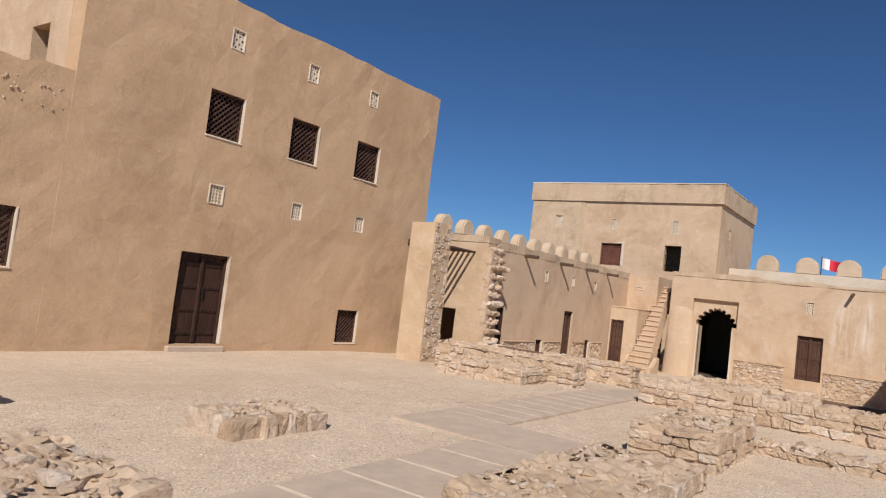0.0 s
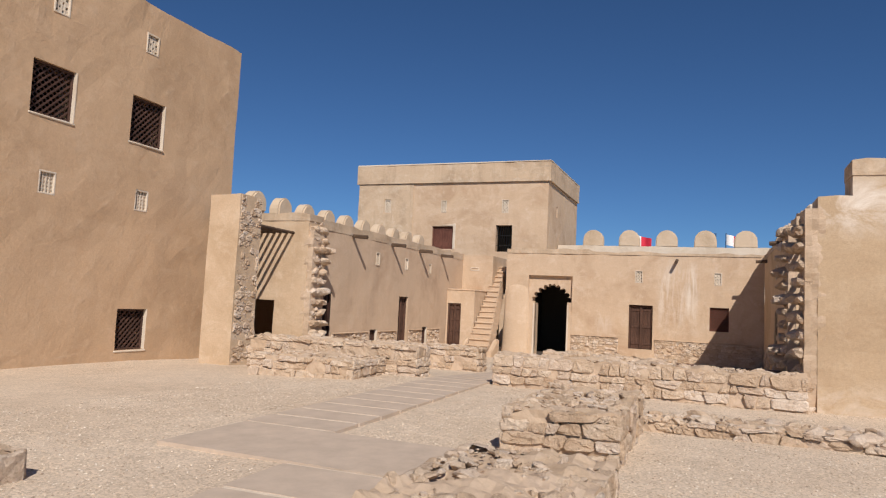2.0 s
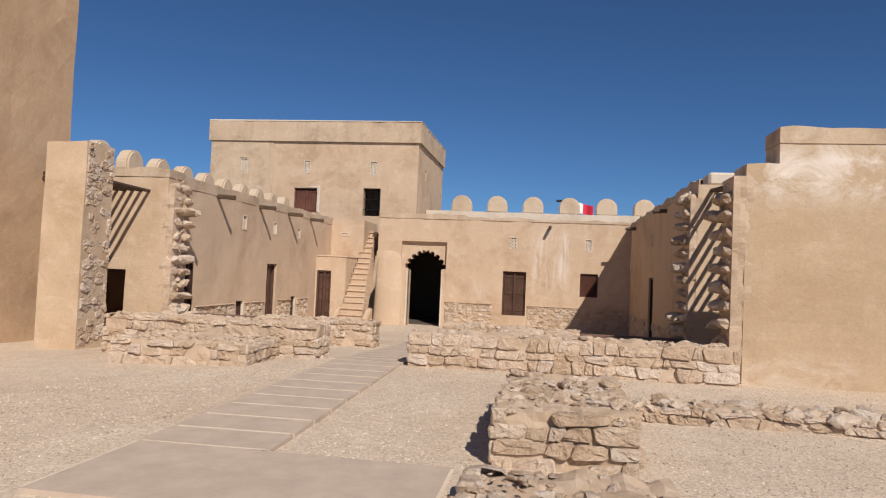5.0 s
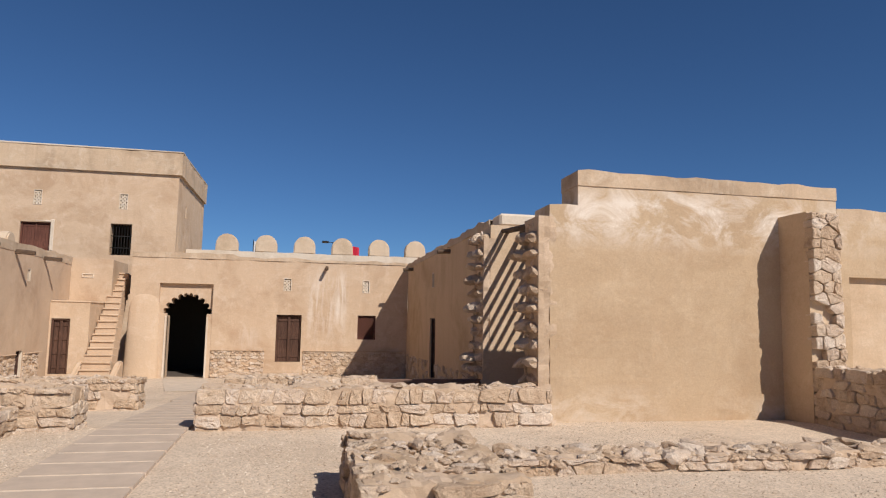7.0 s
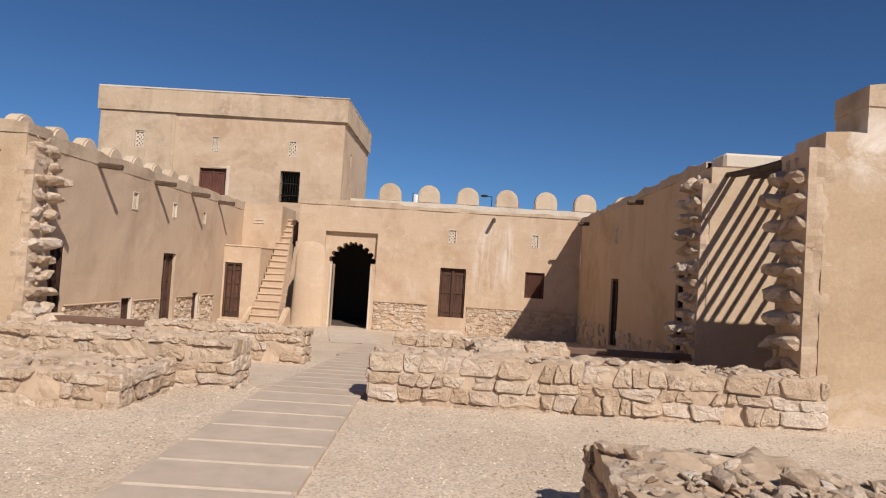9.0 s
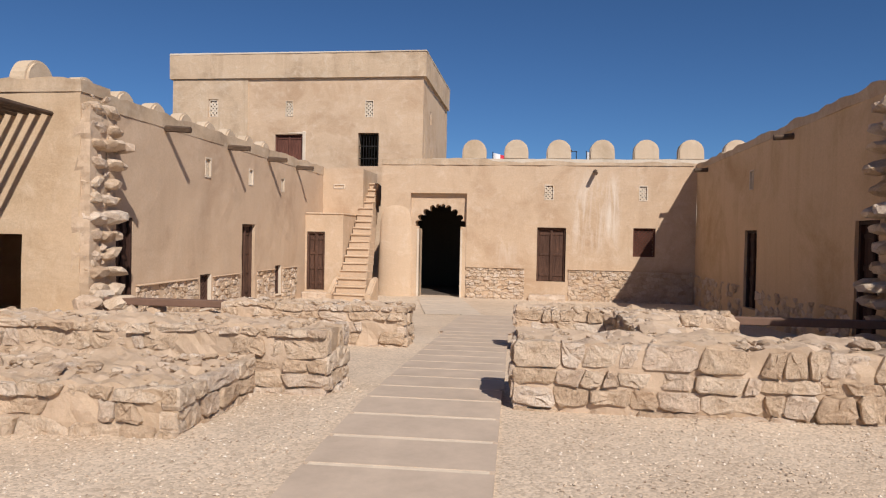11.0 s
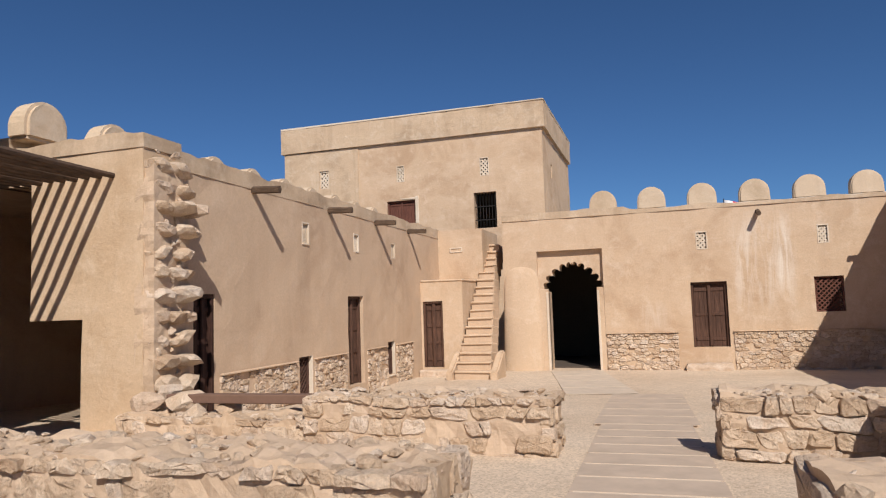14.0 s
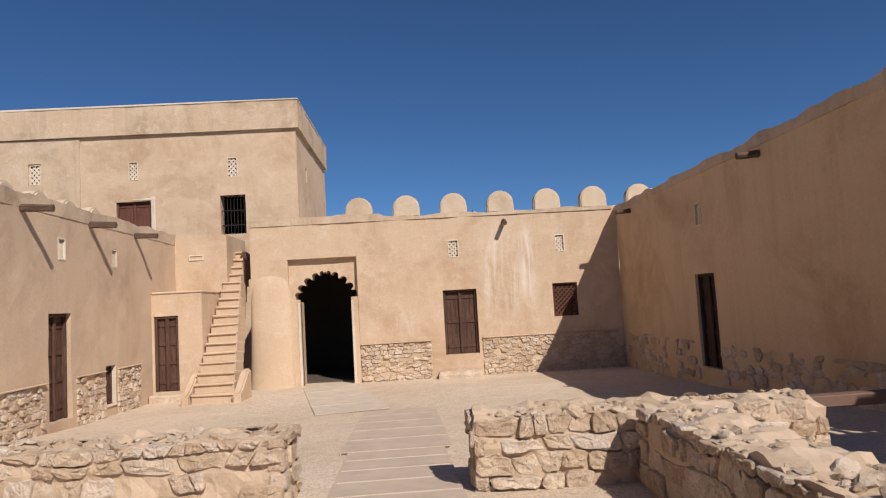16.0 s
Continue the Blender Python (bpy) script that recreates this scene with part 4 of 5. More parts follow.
# ---------------------------------------------------------------- stair corner
RX = 32.1
bm = bmesh.new()
slab_wall(bm, (RX, YL, 0), (0, -1, 0), (-1, 0, 0), 1.3, -1.1, 2.06, 0.45, [(0.06, -0.5, 0.68, 1.45)], wob=0.015)
tagged(part("wall_corner", bm, M_WALL), "plastered corner wall with a narrow door under a ledge", "wall", "", "structure")
facing_west(plank_door(0, 0, 0.62, 1.95, 0, label="narrow brown plank door beside the stair", leaves=1, rails=4, depth=0.1), RX, YL - 0.06, -0.5)
bm = bmesh.new()
slab_wall(bm, (RX + 0.45, 11.9, 0), (1, 0, 0), (0, -1, 0), 3.4, -1.1, 2.05, 0.3, wob=0.012)
tagged(part("wall_stair_side", bm, M_WALL), "plastered side wall of the stair", "wall", "", "structure")
tagged(box_part("trim_ledge", M_WALL, None, (RX - 0.03, YL, 2.02), (34.0, 11.87, 2.09), 0.03, wob=0.01), "pale plaster ledge above the narrow door", "trim", "", "structure")
bm = bmesh.new()
slab_wall(bm, (34.0, YL + 0.6, 0), (0, -1, 0), (-1, 0, 0), YL + 0.6 - 11.72, 2.0, 3.76, 2.2, wob=0.02)
tagged(part("wall_corner_upper", bm, M_WALL), "upper plastered block beside the stair", "wall", "", "structure")
tagged(box_part("door_step", M_STONE_PALE, None, (RX - 0.4, YL - 0.02, -0.95), (RX - 0.01, YL - 0.9, -0.55), 0.03, wob=0.01), "small stone step below the narrow door", "step")
facing_west(vent(0, 0, 0.42, 0.16, 0, style=1), 33.99, 12.82, 3.02)
stair = tagged(new("staircase"), "narrow outdoor stair of worn plastered stone treads", "stairs")
SY1, N_ST = 11.86, 17
for i in range(N_ST):
    x, z = 30.9 + 0.25 * i, -0.73 + 0.237 * (i + 1)
    SY0 = 10.84 + 0.55 * min(1.0, i / 13)
    bm = bmesh.new()
    box(bm, x + 0.05, SY0, z - 0.6, x + 0.75, SY1, z - 0.045, 0.006, 0.01)
    part("riser", bm, M_SIDE, stair)
    bm = bmesh.new()
    box(bm, x, SY0, z - 0.065, x + 0.33, SY1, z, 0.012, 0.02)
    part("tread", bm, M_WALL, stair)
# sloping kerbs at the foot of the stair
for y0, y1 in ((11.88, 12.06), (10.62, 10.82)):
    bm = bmesh.new()
    prof = [(30.75, -1.0), (30.75, -0.5), (31.0, -0.42), (31.6, -0.05), (31.9, 0.0), (31.9, -1.0)]
    a = [bm.verts.new((x, y1, z)) for x, z in prof]
    b = [bm.verts.new((x, y0, z)) for x, z in prof]
    bm.faces.new(a)
    bm.faces.new(b[::-1])
    for k in range(len(prof)):
        bm.faces.new((a[k], b[k], b[(k + 1) % len(prof)], a[(k + 1) % len(prof)]))
    bmesh.ops.recalc_face_normals(bm, faces=bm.faces)
    bmesh.ops.bevel(bm, geom=list(bm.edges), offset=0.04, segments=2, affect="EDGES")
    tagged(part("stair_kerb", bm, M_WALL), "small sloping plaster kerb at the stair foot", "kerb")
# rounded buttress between stair and gateway
bm = bmesh.new()
rings = []
for k in range(15):
    f = k / 14
    z = -1.0 + 3.6 * f
    grow = 1.0 if f < 0.78 else math.sqrt(max(0.0, 1 - ((f - 0.78) / 0.22) ** 2))
    row = []
    for s in range(13):
        a = math.pi * s / 12
        lean = 0.36 - 0.28 * f
        row.append(bm.verts.new((XG + 0.1 - (lean * math.sin(a) ** 0.8 + 0.06) * (0.35 + 0.65 * grow), 10.5 + (0.66 - 0.12 * f) * math.cos(a) * (0.55 + 0.45 * grow), z)))
    rings.append(row)
for p, q in zip(rings, rings[1:]):
    for s in range(12):
        bm.faces.new((p[s], p[s + 1], q[s + 1], q[s]))
bm.faces.new(rings[-1])
bmesh.ops.recalc_face_normals(bm, faces=bm.faces)
tagged(part("wall_buttress", bm, M_GATE, smooth=True), "rounded plastered buttress between stair and gateway", "wall", "", "structure")

# ---------------------------------------------------------------- tower
TX, TY0, TY1 = 39.5, 22.1, 10.5
th = lambda ya, z0, yb, z1: (TY0 - ya, z0, TY0 - yb, z1)
T_HOLES = [th(17.22, 4.5, 15.95, 5.8), th(13.4, 4.4, 12.46, 5.87)]
T_V = [(20.35, 6.6, 19.95, 7.35), (16.75, 6.6, 16.4, 7.3), (13.1, 6.55, 12.72, 7.3)]
wall("wall_tower_front", M_WALL, "upper tower storey wall of sunlit tan plaster", (TX, TY0, 0), (0, -1, 0), (-1, 0, 0), TY0 - TY1, -1.0, 8.3, 0.5, T_HOLES + [th(a, b, c, d) for a, b, c, d in T_V], wob=0.025)
wall("wall_tower_side", M_WALL, "side wall of the tower in tan plaster", (TX + 0.5, TY1, 0), (1, 0, 0), (0, -1, 0), 7.6, -1.0, 8.3, 0.5, [(1.6, 6.6, 1.95, 7.2)], wob=0.025)
wall("wall_tower_back", M_WALL, "plain back wall of the tower", (TX + 8.1, TY0, 0), (0, -1, 0), (1, 0, 0), TY0 - TY1, -1.0, 8.3, 0.5)
wall("wall_tower_north", M_WALL, "plain north wall of the tower", (TX, TY0, 0), (1, 0, 0), (0, 1, 0), 8.1, -1.0, 8.3, 0.5)
wall("wall_tower_parapet_front", M_TOP, "weathered parapet band overhanging the tower wall", (TX - 0.13, TY0 + 0.13, 0), (0, -1, 0), (-1, 0, 0), TY0 - TY1 + 0.26, 8.3, 9.42, 0.45, wob=0.03, top=lambda a: 9.36 + 0.03 * noise.noise(Vector((a, 0, 2))))
wall("wall_tower_parapet_side", M_TOP, "weathered parapet band along the tower side", (TX + 0.32, TY1 - 0.13, 0), (1, 0, 0), (0, -1, 0), 7.8, 8.3, 9.4, 0.45, wob=0.03)
tagged(box_part("ceiling", M_TOP, None, (TX + 0.3, TY1 + 0.3, 8.0), (TX + 7.9, TY0 - 0.3, 8.2)), "flat roof of the tower", "roof", "", "structure")
tagged(box_part("trim_tower_top", M_WHITE, None, (TX - 0.15, TY1 - 0.15, 9.36), (TX + 0.34, TY0 + 0.15, 9.44), 0.02, wob=0.02), "pale worn lime coping along the tower parapet", "trim", "", "structure")
tagged(box_part("trim_tower_top", M_WHITE, None, (TX + 0.345, TY1 - 0.15, 9.36), (TX + 8.1, TY1 + 0.33, 9.44), 0.02, wob=0.02), "pale worn lime coping along the tower parapet", "trim", "", "structure")
wall("wall_tower_patch", M_TOP, "older rough plaster on the tower corner", (TX - 0.05, TY0, 0), (0, -1, 0), (-1, 0, 0), 3.6, 3.0, 8.27, 0.046, [th(20.38, 6.57, 19.92, 7.38)], wob=0.012)
for a, b, c, d in T_V:
    facing_west(vent(0, 0, a - c, d - b, 0, style=2), TX, a, b)
facing_west(plank_door(0, 0, 1.27, 1.3, 0, label="reddish brown wooden shutter door of the tower", rails=2, mat=M_SHUTTER), TX, 17.22, 4.5)
tagged(box_part("trim_shutter", M_WHITE, None, (TX - 0.015, 15.95, 4.5), (TX + 0.1, 15.78, 5.95), 0.02, wob=0.015), "pale broken plaster edge beside the shutter", "trim", "", "structure")
tagged(box_part("trim_shutter_top", M_WHITE, None, (TX - 0.015, 16.6, 5.81), (TX + 0.1, 15.78, 5.9), 0.02, wob=0.015), "pale broken plaster edge above the shutter", "trim", "", "structure")
bars = tagged(new("barred_window"), "dark open tower window with upright iron bars", "window")
for i in range(7):
    bm = bmesh.new()
    pole(bm, (TX + 0.15, 13.3 - 0.125 * i, 4.42), (TX + 0.15, 13.3 - 0.125 * i, 5.85), 0.014, 0.014, 6)
    part("bar", bm, M_IRON, bars)
for z in (4.75, 5.3):
    box_part("rail", M_IRON, bars, (TX + 0.13, 13.38, z - 0.02), (TX + 0.17, 12.48, z + 0.02))

# ---------------------------------------------------------------- right wall and its cross wall
YR, SX0, SX1 = 0.19, 20.1, 20.9
rh = [(27.6, -0.3, 28.55, 1.68), (21.5, -0.35, 22.46, 1.78)]
RV = [(27.98, 2.70, 28.3, 3.2)]
wall("wall_right", M_BOUNCE_WARM, "shaded plastered courtyard wall with two doorways", (SX1, YR, 0), (1, 0, 0), (0, 1, 0), 34.0 - SX1, -1.2, 3.95, 0.55,
     [(a - SX1, b, c - SX1, d) for a, b, c, d in rh + RV], wob=0.025, top=lambda a: 3.93 + 0.03 * noise.noise(Vector((a * 1.2, 5, 5))))
wall("wall_right_back", M_SIDE, "plain back wall of the shaded rooms", (SX0, YR - 5, 0), (1, 0, 0), (0, -1, 0), 19.5, -1.2, 3.9, 0.5)
tagged(box_part("ceiling", M_TOP, None, (SX0 + 0.5, YR - 4.9, 3.35), (34.6, YR - 0.5, 3.55)), "flat earth roof of the shaded rooms", "roof", "", "structure")
for (a, b, c, d), lab in zip(rh, ("narrow dark wooden door standing in the shaded wall", "dark wooden door in the shaded wall beside rubble")):
    ob = plank_door(0, 0, c - a, d - b, 0, label=lab, rails=4, mat=M_DOOR, depth=0.12)
    ob.matrix_basis = Matrix.Translation((c, YR, b)) @ Matrix.Rotation(radians(180), 4, "Z")
for a, b, c, d in RV:
    ob = vent(0, 0, c - a, d - b, 0, style=1)
    ob.matrix_basis = Matrix.Translation((c, YR, b)) @ Matrix.Rotation(radians(180), 4, "Z")
for x in (25.4, 32.6):
    root = tagged(new("beam_end"), "rough wooden water-spout beam sticking out of the wall", "beam", "beams along the courtyard wall")
    bm = bmesh.new()
    pole(bm, (x, YR - 0.2, 3.66), (x, YR + 0.4, 3.62), 0.07, 0.06)
    part("beam", bm, M_BEAM, root)
dado3 = tagged(new("wall_dado_right"), "band of worn exposed rubble along the shaded wall foot", "wall", "", "structure")
for a, b in ((28.65, 34.0), (22.55, 27.55)):
    stone_rows(dado3, (a, YR + 0.02, 0), (1, 0, 0), (0, 1, 0), b - a, gz(a) - 0.2, 0.24, (0.24, 0.15), 0.1, 0.0, gaps=0.01, skip=0.3, limit=140)

cross = wall("wall_cross_right", M_RUIN, "plastered cross wall ending in jagged toothed rubble, striped by pole shadows", (SX0, 0.40, 0), (0, -1, 0), (-1, 0, 0), 6.85, -0.7, 3.7, SX1 - SX0, wob=0.02)
toothed_end(cross, SX0 + 0.02, SX1, 0.5, 1, -0.4, 3.3)
tagged(box_part("wall_cross_right_parapet", M_WHITE, None, (SX0 + 0.05, 0.18, 3.69), (SX1 - 0.1, -6.0, 3.98), 0.05), "pale coping on the cross wall", "wall", "", "structure")

# ruined front wall
R0, R1, RY = 16.2, 16.95, 0.6
ruin = wall("wall_ruin", M_RUIN_LIME, "tall sunlit ruined wall of warm tan plaster", (R0, RY - 0.14, 0), (0, -1, 0), (-1, 0, 0), 10.86, -0.5, 3.5, R1 - R0,
            [(5.66, -0.5, 6.76, 2.46)], wob=0.03, step=0.3, top=lambda a: 3.5 + 0.03 * noise.noise(Vector((a * 2, 1, 1))))
wall("wall_ruin_upper", M_RUIN_LIME, "weathered upper course of the ruined wall", (R0 + 0.004, RY - 0.64, 0), (0, -1, 0), (-1, 0, 0), 4.95, 3.46, 4.06, R1 - R0 - 0.01, wob=0.03, step=0.25,
     top=lambda a: 4.06 + 0.03 * noise.noise(Vector((a * 2, 1, 4))))
wall("wall_ruin_rear", M_TOP, "weathered upper course of the ruined wall", (R0 + 0.01, RY - 5.6, 0), (0, -1, 0), (-1, 0, 0), 5.4, 3.46, 3.7, R1 - R0 - 0.02, wob=0.03, step=0.25)
wall("wall_ruin_coping", M_TOP, "brown weathered strip of bare earth plaster along the ruined wall top", (R0 - 0.012, RY - 0.63, 0), (0, -1, 0), (-1, 0, 0), 4.97, 3.84, 4.1, R1 - R0 + 0.02, wob=0.03, step=0.2,
     top=lambda a: 4.085 + 0.03 * noise.noise(Vector((a * 2, 1, 4))))
toothed_end(ruin, R0 + 0.02, R1, RY, 1, -0.1, 3.2)
tagged(box_part("wall_ruin_niche", M_RUIN, None, (R0 + 0.12, RY - 5.75, -0.5), (R0 + 0.6, RY - 6.95, 2.5)), "recessed plaster panel in the ruined wall", "wall", "", "structure")
for i, (dy, r) in enumerate(((0.0, 0.055), (-0.12, 0.045), (-0.44, 0.065), (-0.64, 0.045), (-0.84, 0.045), (-1.04, 0.045), (-1.24, 0.045), (-1.45, 0.045), (-1.68, 0.045), (-1.95, 0.045), (-2.25, 0.045), (-2.6, 0.045), (-2.95, 0.045))):
    root = tagged(new("roof_pole"), "dark rough palm-trunk roof pole spanning the broken room", "roof pole", "roof poles")
    bm = bmesh.new()
    pole(bm, (R1 - 0.2, 0.15 + dy, 3.42), (SX0 + 0.3, 0.12 + dy, 3.6), r, r * 0.9, bend=0.05)
    part("pole", bm, M_POLE, root)
# unseen roof and end wall added to keep sky light out of the room
tagged(box_part("ceiling", M_TOP, None, (R1 - 0.3, -3.3, 3.44), (SX0 + 0.3, -6.3, 3.66)), "unseen roof slab added to darken the broken room", "roof", "", "structure")
wall("wall_room_light_block", M_SIDE, "unseen end wall added to darken the broken room", (R1, -6.3, 0), (1, 0, 0), (0, 1, 0), SX0 - R1, -0.7, 3.44, 0.4)
# short projecting wall and low wall at the ruin's far end
stub = wall("wall_stub", M_RUIN, "short projecting wall with a bare rubble end", (R0 + 0.02, -3.79, 0), (-1, 0, 0), (0, 1, 0), 0.72, -0.4, 3.48, 0.56, wob=0.02)
stone_rows(stub, (15.48, -3.79, 0), (0, -1, 0), (-1, 0, 0), 0.56, -0.1, 3.45, (0.24, 0.18), 0.2, 0.1)


def ruin_wall(name, label, x0, y0, x1, y1, z0, z1, faces="wesn", size=(0.235, 0.155), top=40, proud=0.014, lower=None, tops=(0.12, 0.3)):
    """A low foundation wall: rough core, coursed stones on its faces, broken stones on top."""
    root = tagged(new(name), label, "ruined wall", "low ruined walls")
    bm = bmesh.new()
    lump(bm, x0 + 0.02, y0 + 0.02, x1 - 0.02, y1 - 0.02, z0 - 0.2, z1 - 0.01, slope=0.004)
    part("core", bm, M_MORTAR, root)
    lim = 280 // max(1, len(faces))
    if "w" in faces:
        stone_rows(root, (x0, y1, 0), (0, -1, 0), (-1, 0, 0), y1 - y0, z0 - 0.1, z1, size, 0.12, proud, limit=lim, coursed=True)
    if "e" in faces:
        stone_rows(root, (x1, y0, 0), (0, 1, 0), (1, 0, 0), y1 - y0, z0 - 0.1, z1, size, 0.12, proud, limit=lim, coursed=True)
    if "n" in faces:
        stone_rows(root, (x1, y1, 0), (-1, 0, 0), (0, 1, 0), x1 - x0, z0 - 0.1, z1, size, 0.12, proud, limit=lim, coursed=True)
    if "s" in faces:
        stone_rows(root, (x0, y0, 0), (1, 0, 0), (0, -1, 0), x1 - x0, z0 - 0.1, z1, size, 0.12, proud, limit=lim, coursed=True)
    rubble_top(root, x0 + 0.06, y0 + 0.06, x1 - 0.06, y1 - 0.06, z1 - 0.01, int(top * 3.8), tops, 0.55)
    return root


ruin_wall("low_wall", "knee-high ruined wall of coursed limestone blocks", 15.55, 0.65, 16.35, 5.76, 0.0, 0.56, "wn", top=90)
ruin_wall("low_wall", "knee-high ruined wall of coursed limestone blocks", 15.7, 7.35, 16.4, 11.3, 0.0, 0.56, "wsn", top=70)
ruin_wall("stone_bench", "broad low stone platform against the ruined wall", 14.3, 7.95, 15.62, 10.2, 0.0, 0.33, "ws", (0.24, 0.16), top=60)
ruin_wall("low_wall", "low ruined cross wall beside the path", 19.55, 7.4, 20.25, 10.15, -0.23, 0.36, "wsne", top=50)
ruin_wall("low_wall", "worn remains of a cross wall below the toothed pier", 19.6, 10.15, 20.25, 12.75, -0.23, 0.1, "wn", top=45)
heap = tagged(new("stone_heap"), "large fallen stones heaped at the foot of the toothed wall", "stones")
for hx, hy, hz, hs in ((19.9, 12.5, 0.2, 0.5), (20.0, 12.05, 0.22, 0.55), (19.8, 11.75, 0.12, 0.42), (20.1, 11.5, 0.12, 0.4), (20.25, 12.5, 0.3, 0.45)):
    put("stone", rng.choice(STONES), heap, Matrix.Translation((hx, hy, hz)) @ Euler((0.1, -0.12, hx * 7)).to_matrix().to_4x4() @ Matrix.Diagonal((hs, hs * 0.8, hs * 0.6, 1)))
ruin_wall("low_wall", "low ruined cross wall beside the path", 19.75, 2.8, 20.35, 5.85, -0.25, 0.38, "wn", top=60)
ruin_wall("low_wall", "low ruined connecting wall in the old room", 16.5, 3.9, 19.6, 4.5, -0.1, 0.42, "ns", top=60)
ruin_wall("low_wall", "low shaded stone wall beside the ruined wall", 11.5, -4.36, 15.44, -3.78, 0.0, 0.92, "nw", top=60)
ruin_wall("low_wall", "long worn foundation wall of broken rubble", 10.12, 2.8, 12.3, 3.95, 0.0, 0.46, "wnes", top=90)
ruin_wall("low_wall", "low worn foundation wall of broken rubble", 5.95, 2.7, 9.3, 4.05, 0.0, 0.23, "wnse", top=110, tops=(0.12, 0.3))
ruin_wall("low_kerb", "low broken rubble kerb running across the gravel", 12.35, -3.4, 12.95, 2.85, 0.0, 0.17, "w", (0.18, 0.11), top=110, tops=(0.26, 0.5))
ruin_wall("stone_block", "small isolated ring of worn foundation stones", 5.75, 6.68, 7.15, 7.5, 0.0, 0.23, "wsen", (0.27, 0.34), top=60, tops=(0.16, 0.34))
ruin_wall("stone_block", "heap of rough foundation stones in the gravel", 1.6, 5.0, 3.95, 7.0, 0.0, 0.27, "wse", (0.24, 0.16), top=130, tops=(0.16, 0.36))
ruin_wall("stone_block", "broken stub of old foundation wall", 2.85, 8.95, 3.8, 10.0, 0.0, 0.95, "wse", (0.24, 0.16), top=30)
# rusty beams in the old rooms
for x0, y0, x1, y1, z in ((20.02, 12.3, 20.1, 10.0, 0.26), (20.22, 2.95, 20.3, 0.4, 0.26)):
    root = tagged(new("fallen_beam"), "long rusty brown beam lying across the ruins", "beam")
    bm = bmesh.new()
    box(bm, 0, -0.08, -0.055, math.hypot(x1 - x0, y1 - y0), 0.08, 0.055, 0, 0.01)
    part("beam", bm, M_RUST, root)
    root.matrix_basis = Matrix.Translation((x0, y0, z)) @ Matrix.Rotation(math.atan2(y1 - y0, x1 - x0), 4, "Z")

# flags and a floodlight behind the outer wall
def flag(x, y, z):
    root = tagged(new("flag"), "red and white flag on a thin pole far behind the wall", "flag", "flags behind the wall")
    bm = bmesh.new()
    pole(bm, (x, y, -0.9), (x, y, z + 0.1), 0.05, 0.035)
    part("flag_pole", bm, M_IRON, root)
    for nm, mat, y0, y1 in (("white_field", M_FLAGWHITE, y - 0.05, y - 0.65), ("red_field", M_RED, y - 0.65, y - 1.6)):
        bm = bmesh.new()
        g = []
        for i in range(13):
            yy = y0 + (y1 - y0) * i / 12
            g.append([bm.verts.new((x + 0.12 * math.sin((yy - y) * 5), yy, zz - 0.22 * (y - yy))) for zz in (z, z - 0.95)])
        for p, q in zip(g, g[1:]):
            bm.faces.new((p[0], q[0], q[1], p[1]))
        ex = bmesh.ops.extrude_face_region(bm, geom=bm.faces[:])
        bmesh.ops.translate(bm, verts=[v for v in ex["geom"] if isinstance(v, bmesh.types.BMVert)], vec=(0.01, 0, 0))
        part(nm, bm, mat, root)


flag(70.0, 9.3, 8.75)
flag(70.0, 1.25, 8.85)
flood = tagged(new("floodlight"), "small dark floodlight on a tall thin post behind the wall", "floodlight")
bm = bmesh.new()
pole(bm, (70, 2.1, -0.9), (70, 2.1, 8.9), 0.05, 0.035)
part("post", bm, M_IRON, flood)
box_part("arm", M_IRON, flood, (69.97, 2.05, 8.86), (70.03, 3.0, 8.92), 0.012)
box_part("lamp_head", M_IRON, flood, (69.8, 2.5, 8.83), (70.2, 3.1, 9.02), 0.03)

wall("wall_right_coping", M_TOP, "weathered coping along the shaded wall", (SX1, YR + 0.02, 0), (1, 0, 0), (0, 1, 0), 13.1, 3.78, 3.98, 0.6, wob=0.05, step=0.22,
     top=lambda a: 3.96 + 0.04 * noise.noise(Vector((a * 1.5, 6, 3))))


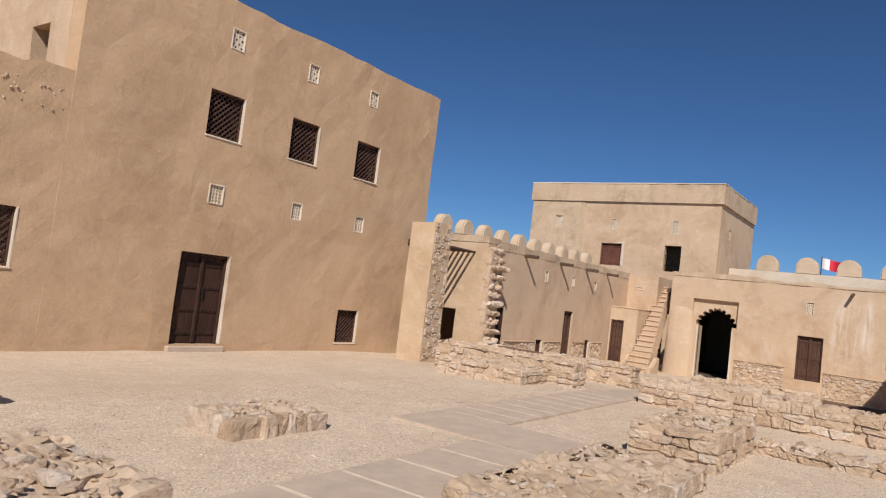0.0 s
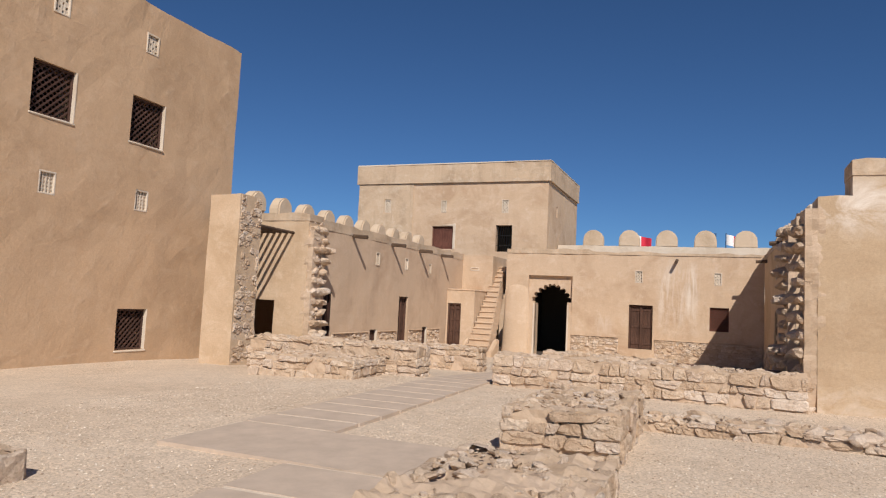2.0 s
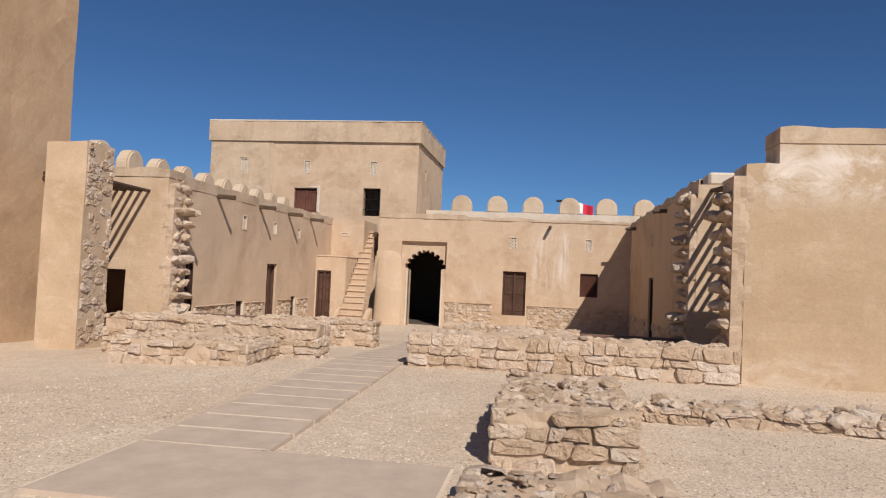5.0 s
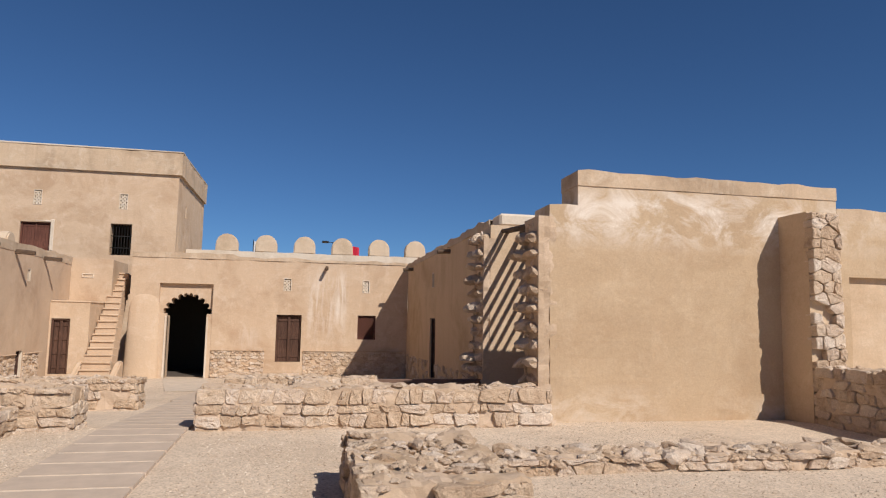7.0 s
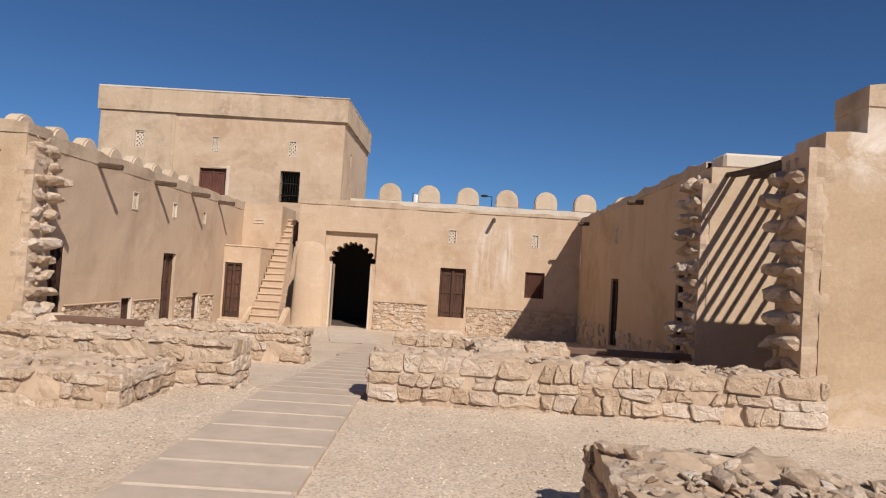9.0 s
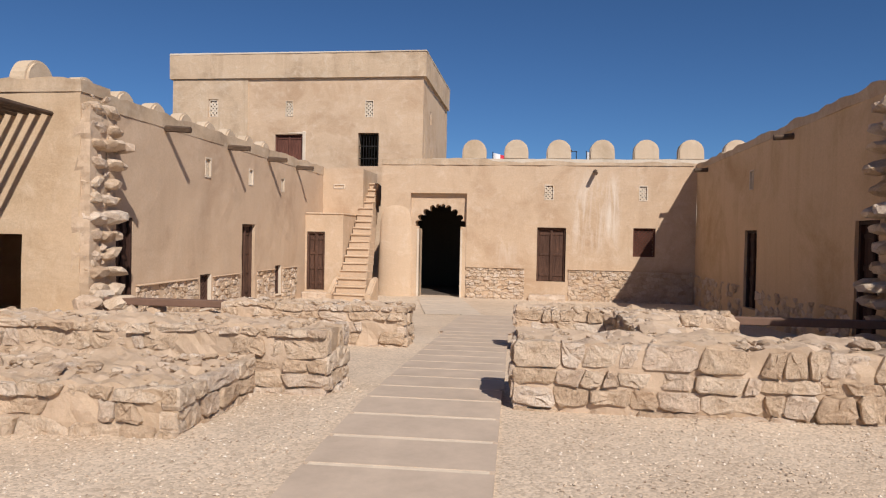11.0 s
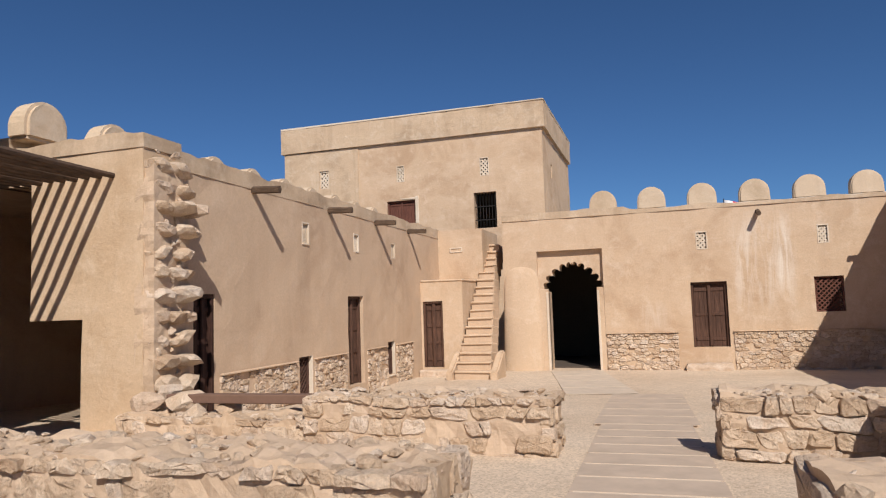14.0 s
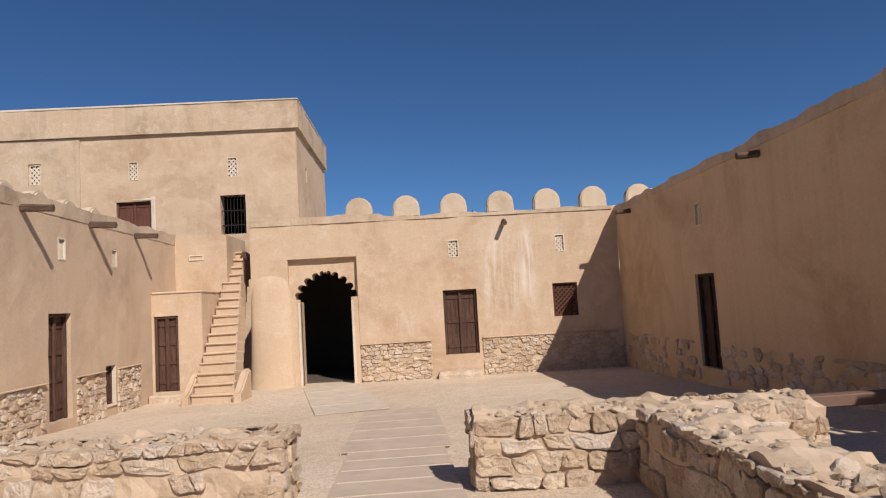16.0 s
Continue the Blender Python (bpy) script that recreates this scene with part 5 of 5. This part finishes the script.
def pebbles(count, x0, x1, y0, y1, keep):
    """Loose gravel lying on the ground, one mesh."""
    r = random.Random(3)
    verts, faces = [], []
    base = [(1, 0, 0), (0, 1, 0), (-1, 0, 0), (0, -1, 0), (0.2, 0.1, 1), (0, 0, -0.6)]
    tris = ((0, 1, 4), (1, 2, 4), (2, 3, 4), (3, 0, 4), (1, 0, 5), (2, 1, 5), (3, 2, 5), (0, 3, 5))
    while count:
        x, y = r.uniform(x0, x1), r.uniform(y0, y1)
        if not keep(x, y):
            continue
        count -= 1
        s, a, k = r.uniform(0.006, 0.015), r.uniform(0, 6.3), len(verts)
        sx, sz = s * r.uniform(0.6, 1), s * r.uniform(0.35, 0.75)
        gp = Vector((x, y, ground_z(x, y)))
        z = gp.z + 0.018 * noise.noise(gp * 0.5) + 0.012 * noise.noise(gp * 1.7) + sz * 0.3
        for px, py, pz in base:
            verts.append((x + s * px * math.cos(a) - sx * py * math.sin(a), y + s * px * math.sin(a) + sx * py * math.cos(a), z + sz * pz))
        faces += [tuple(k + i for i in t) for t in tris]
    me = bpy.data.meshes.new("gravel_stones")
    me.from_pydata(verts, [], faces)
    me.materials.append(M_PEBBLE)
    return tagged(new("gravel_stones", me), "loose pale gravel stones scattered over the courtyard", "gravel", "", "stuff")


def off_path(x, y):
    if 9.7 < x < 17 and 5.5 < y < 7.05:
        return False
    if 8.45 < x < 9.95 and 4.1 < y < 6.95:
        return False
    return not (x < 8.6 and 3.7 < y < 5.45)


pebbles(34000, 3.5, 16.5, -1.5, 9.5, off_path)

# broken plaster at the house corner
scar = tagged(new("wall_house_scar"), "patch of broken plaster with bare stones on the tall house", "wall", "", "structure")
for _ in range(30):
    s = rng.uniform(0.03, 0.1)
    put("stone", rng.choice(STONES), scar, Matrix.Translation((rng.uniform(5.6, 7.0), YH + rng.uniform(0.01, 0.04), rng.uniform(4.3, 5.2))) @ Euler([rng.uniform(0, 6) for _ in range(3)]).to_matrix().to_4x4() @ Matrix.Diagonal((s, s * 0.8, s * 0.7, 1)))
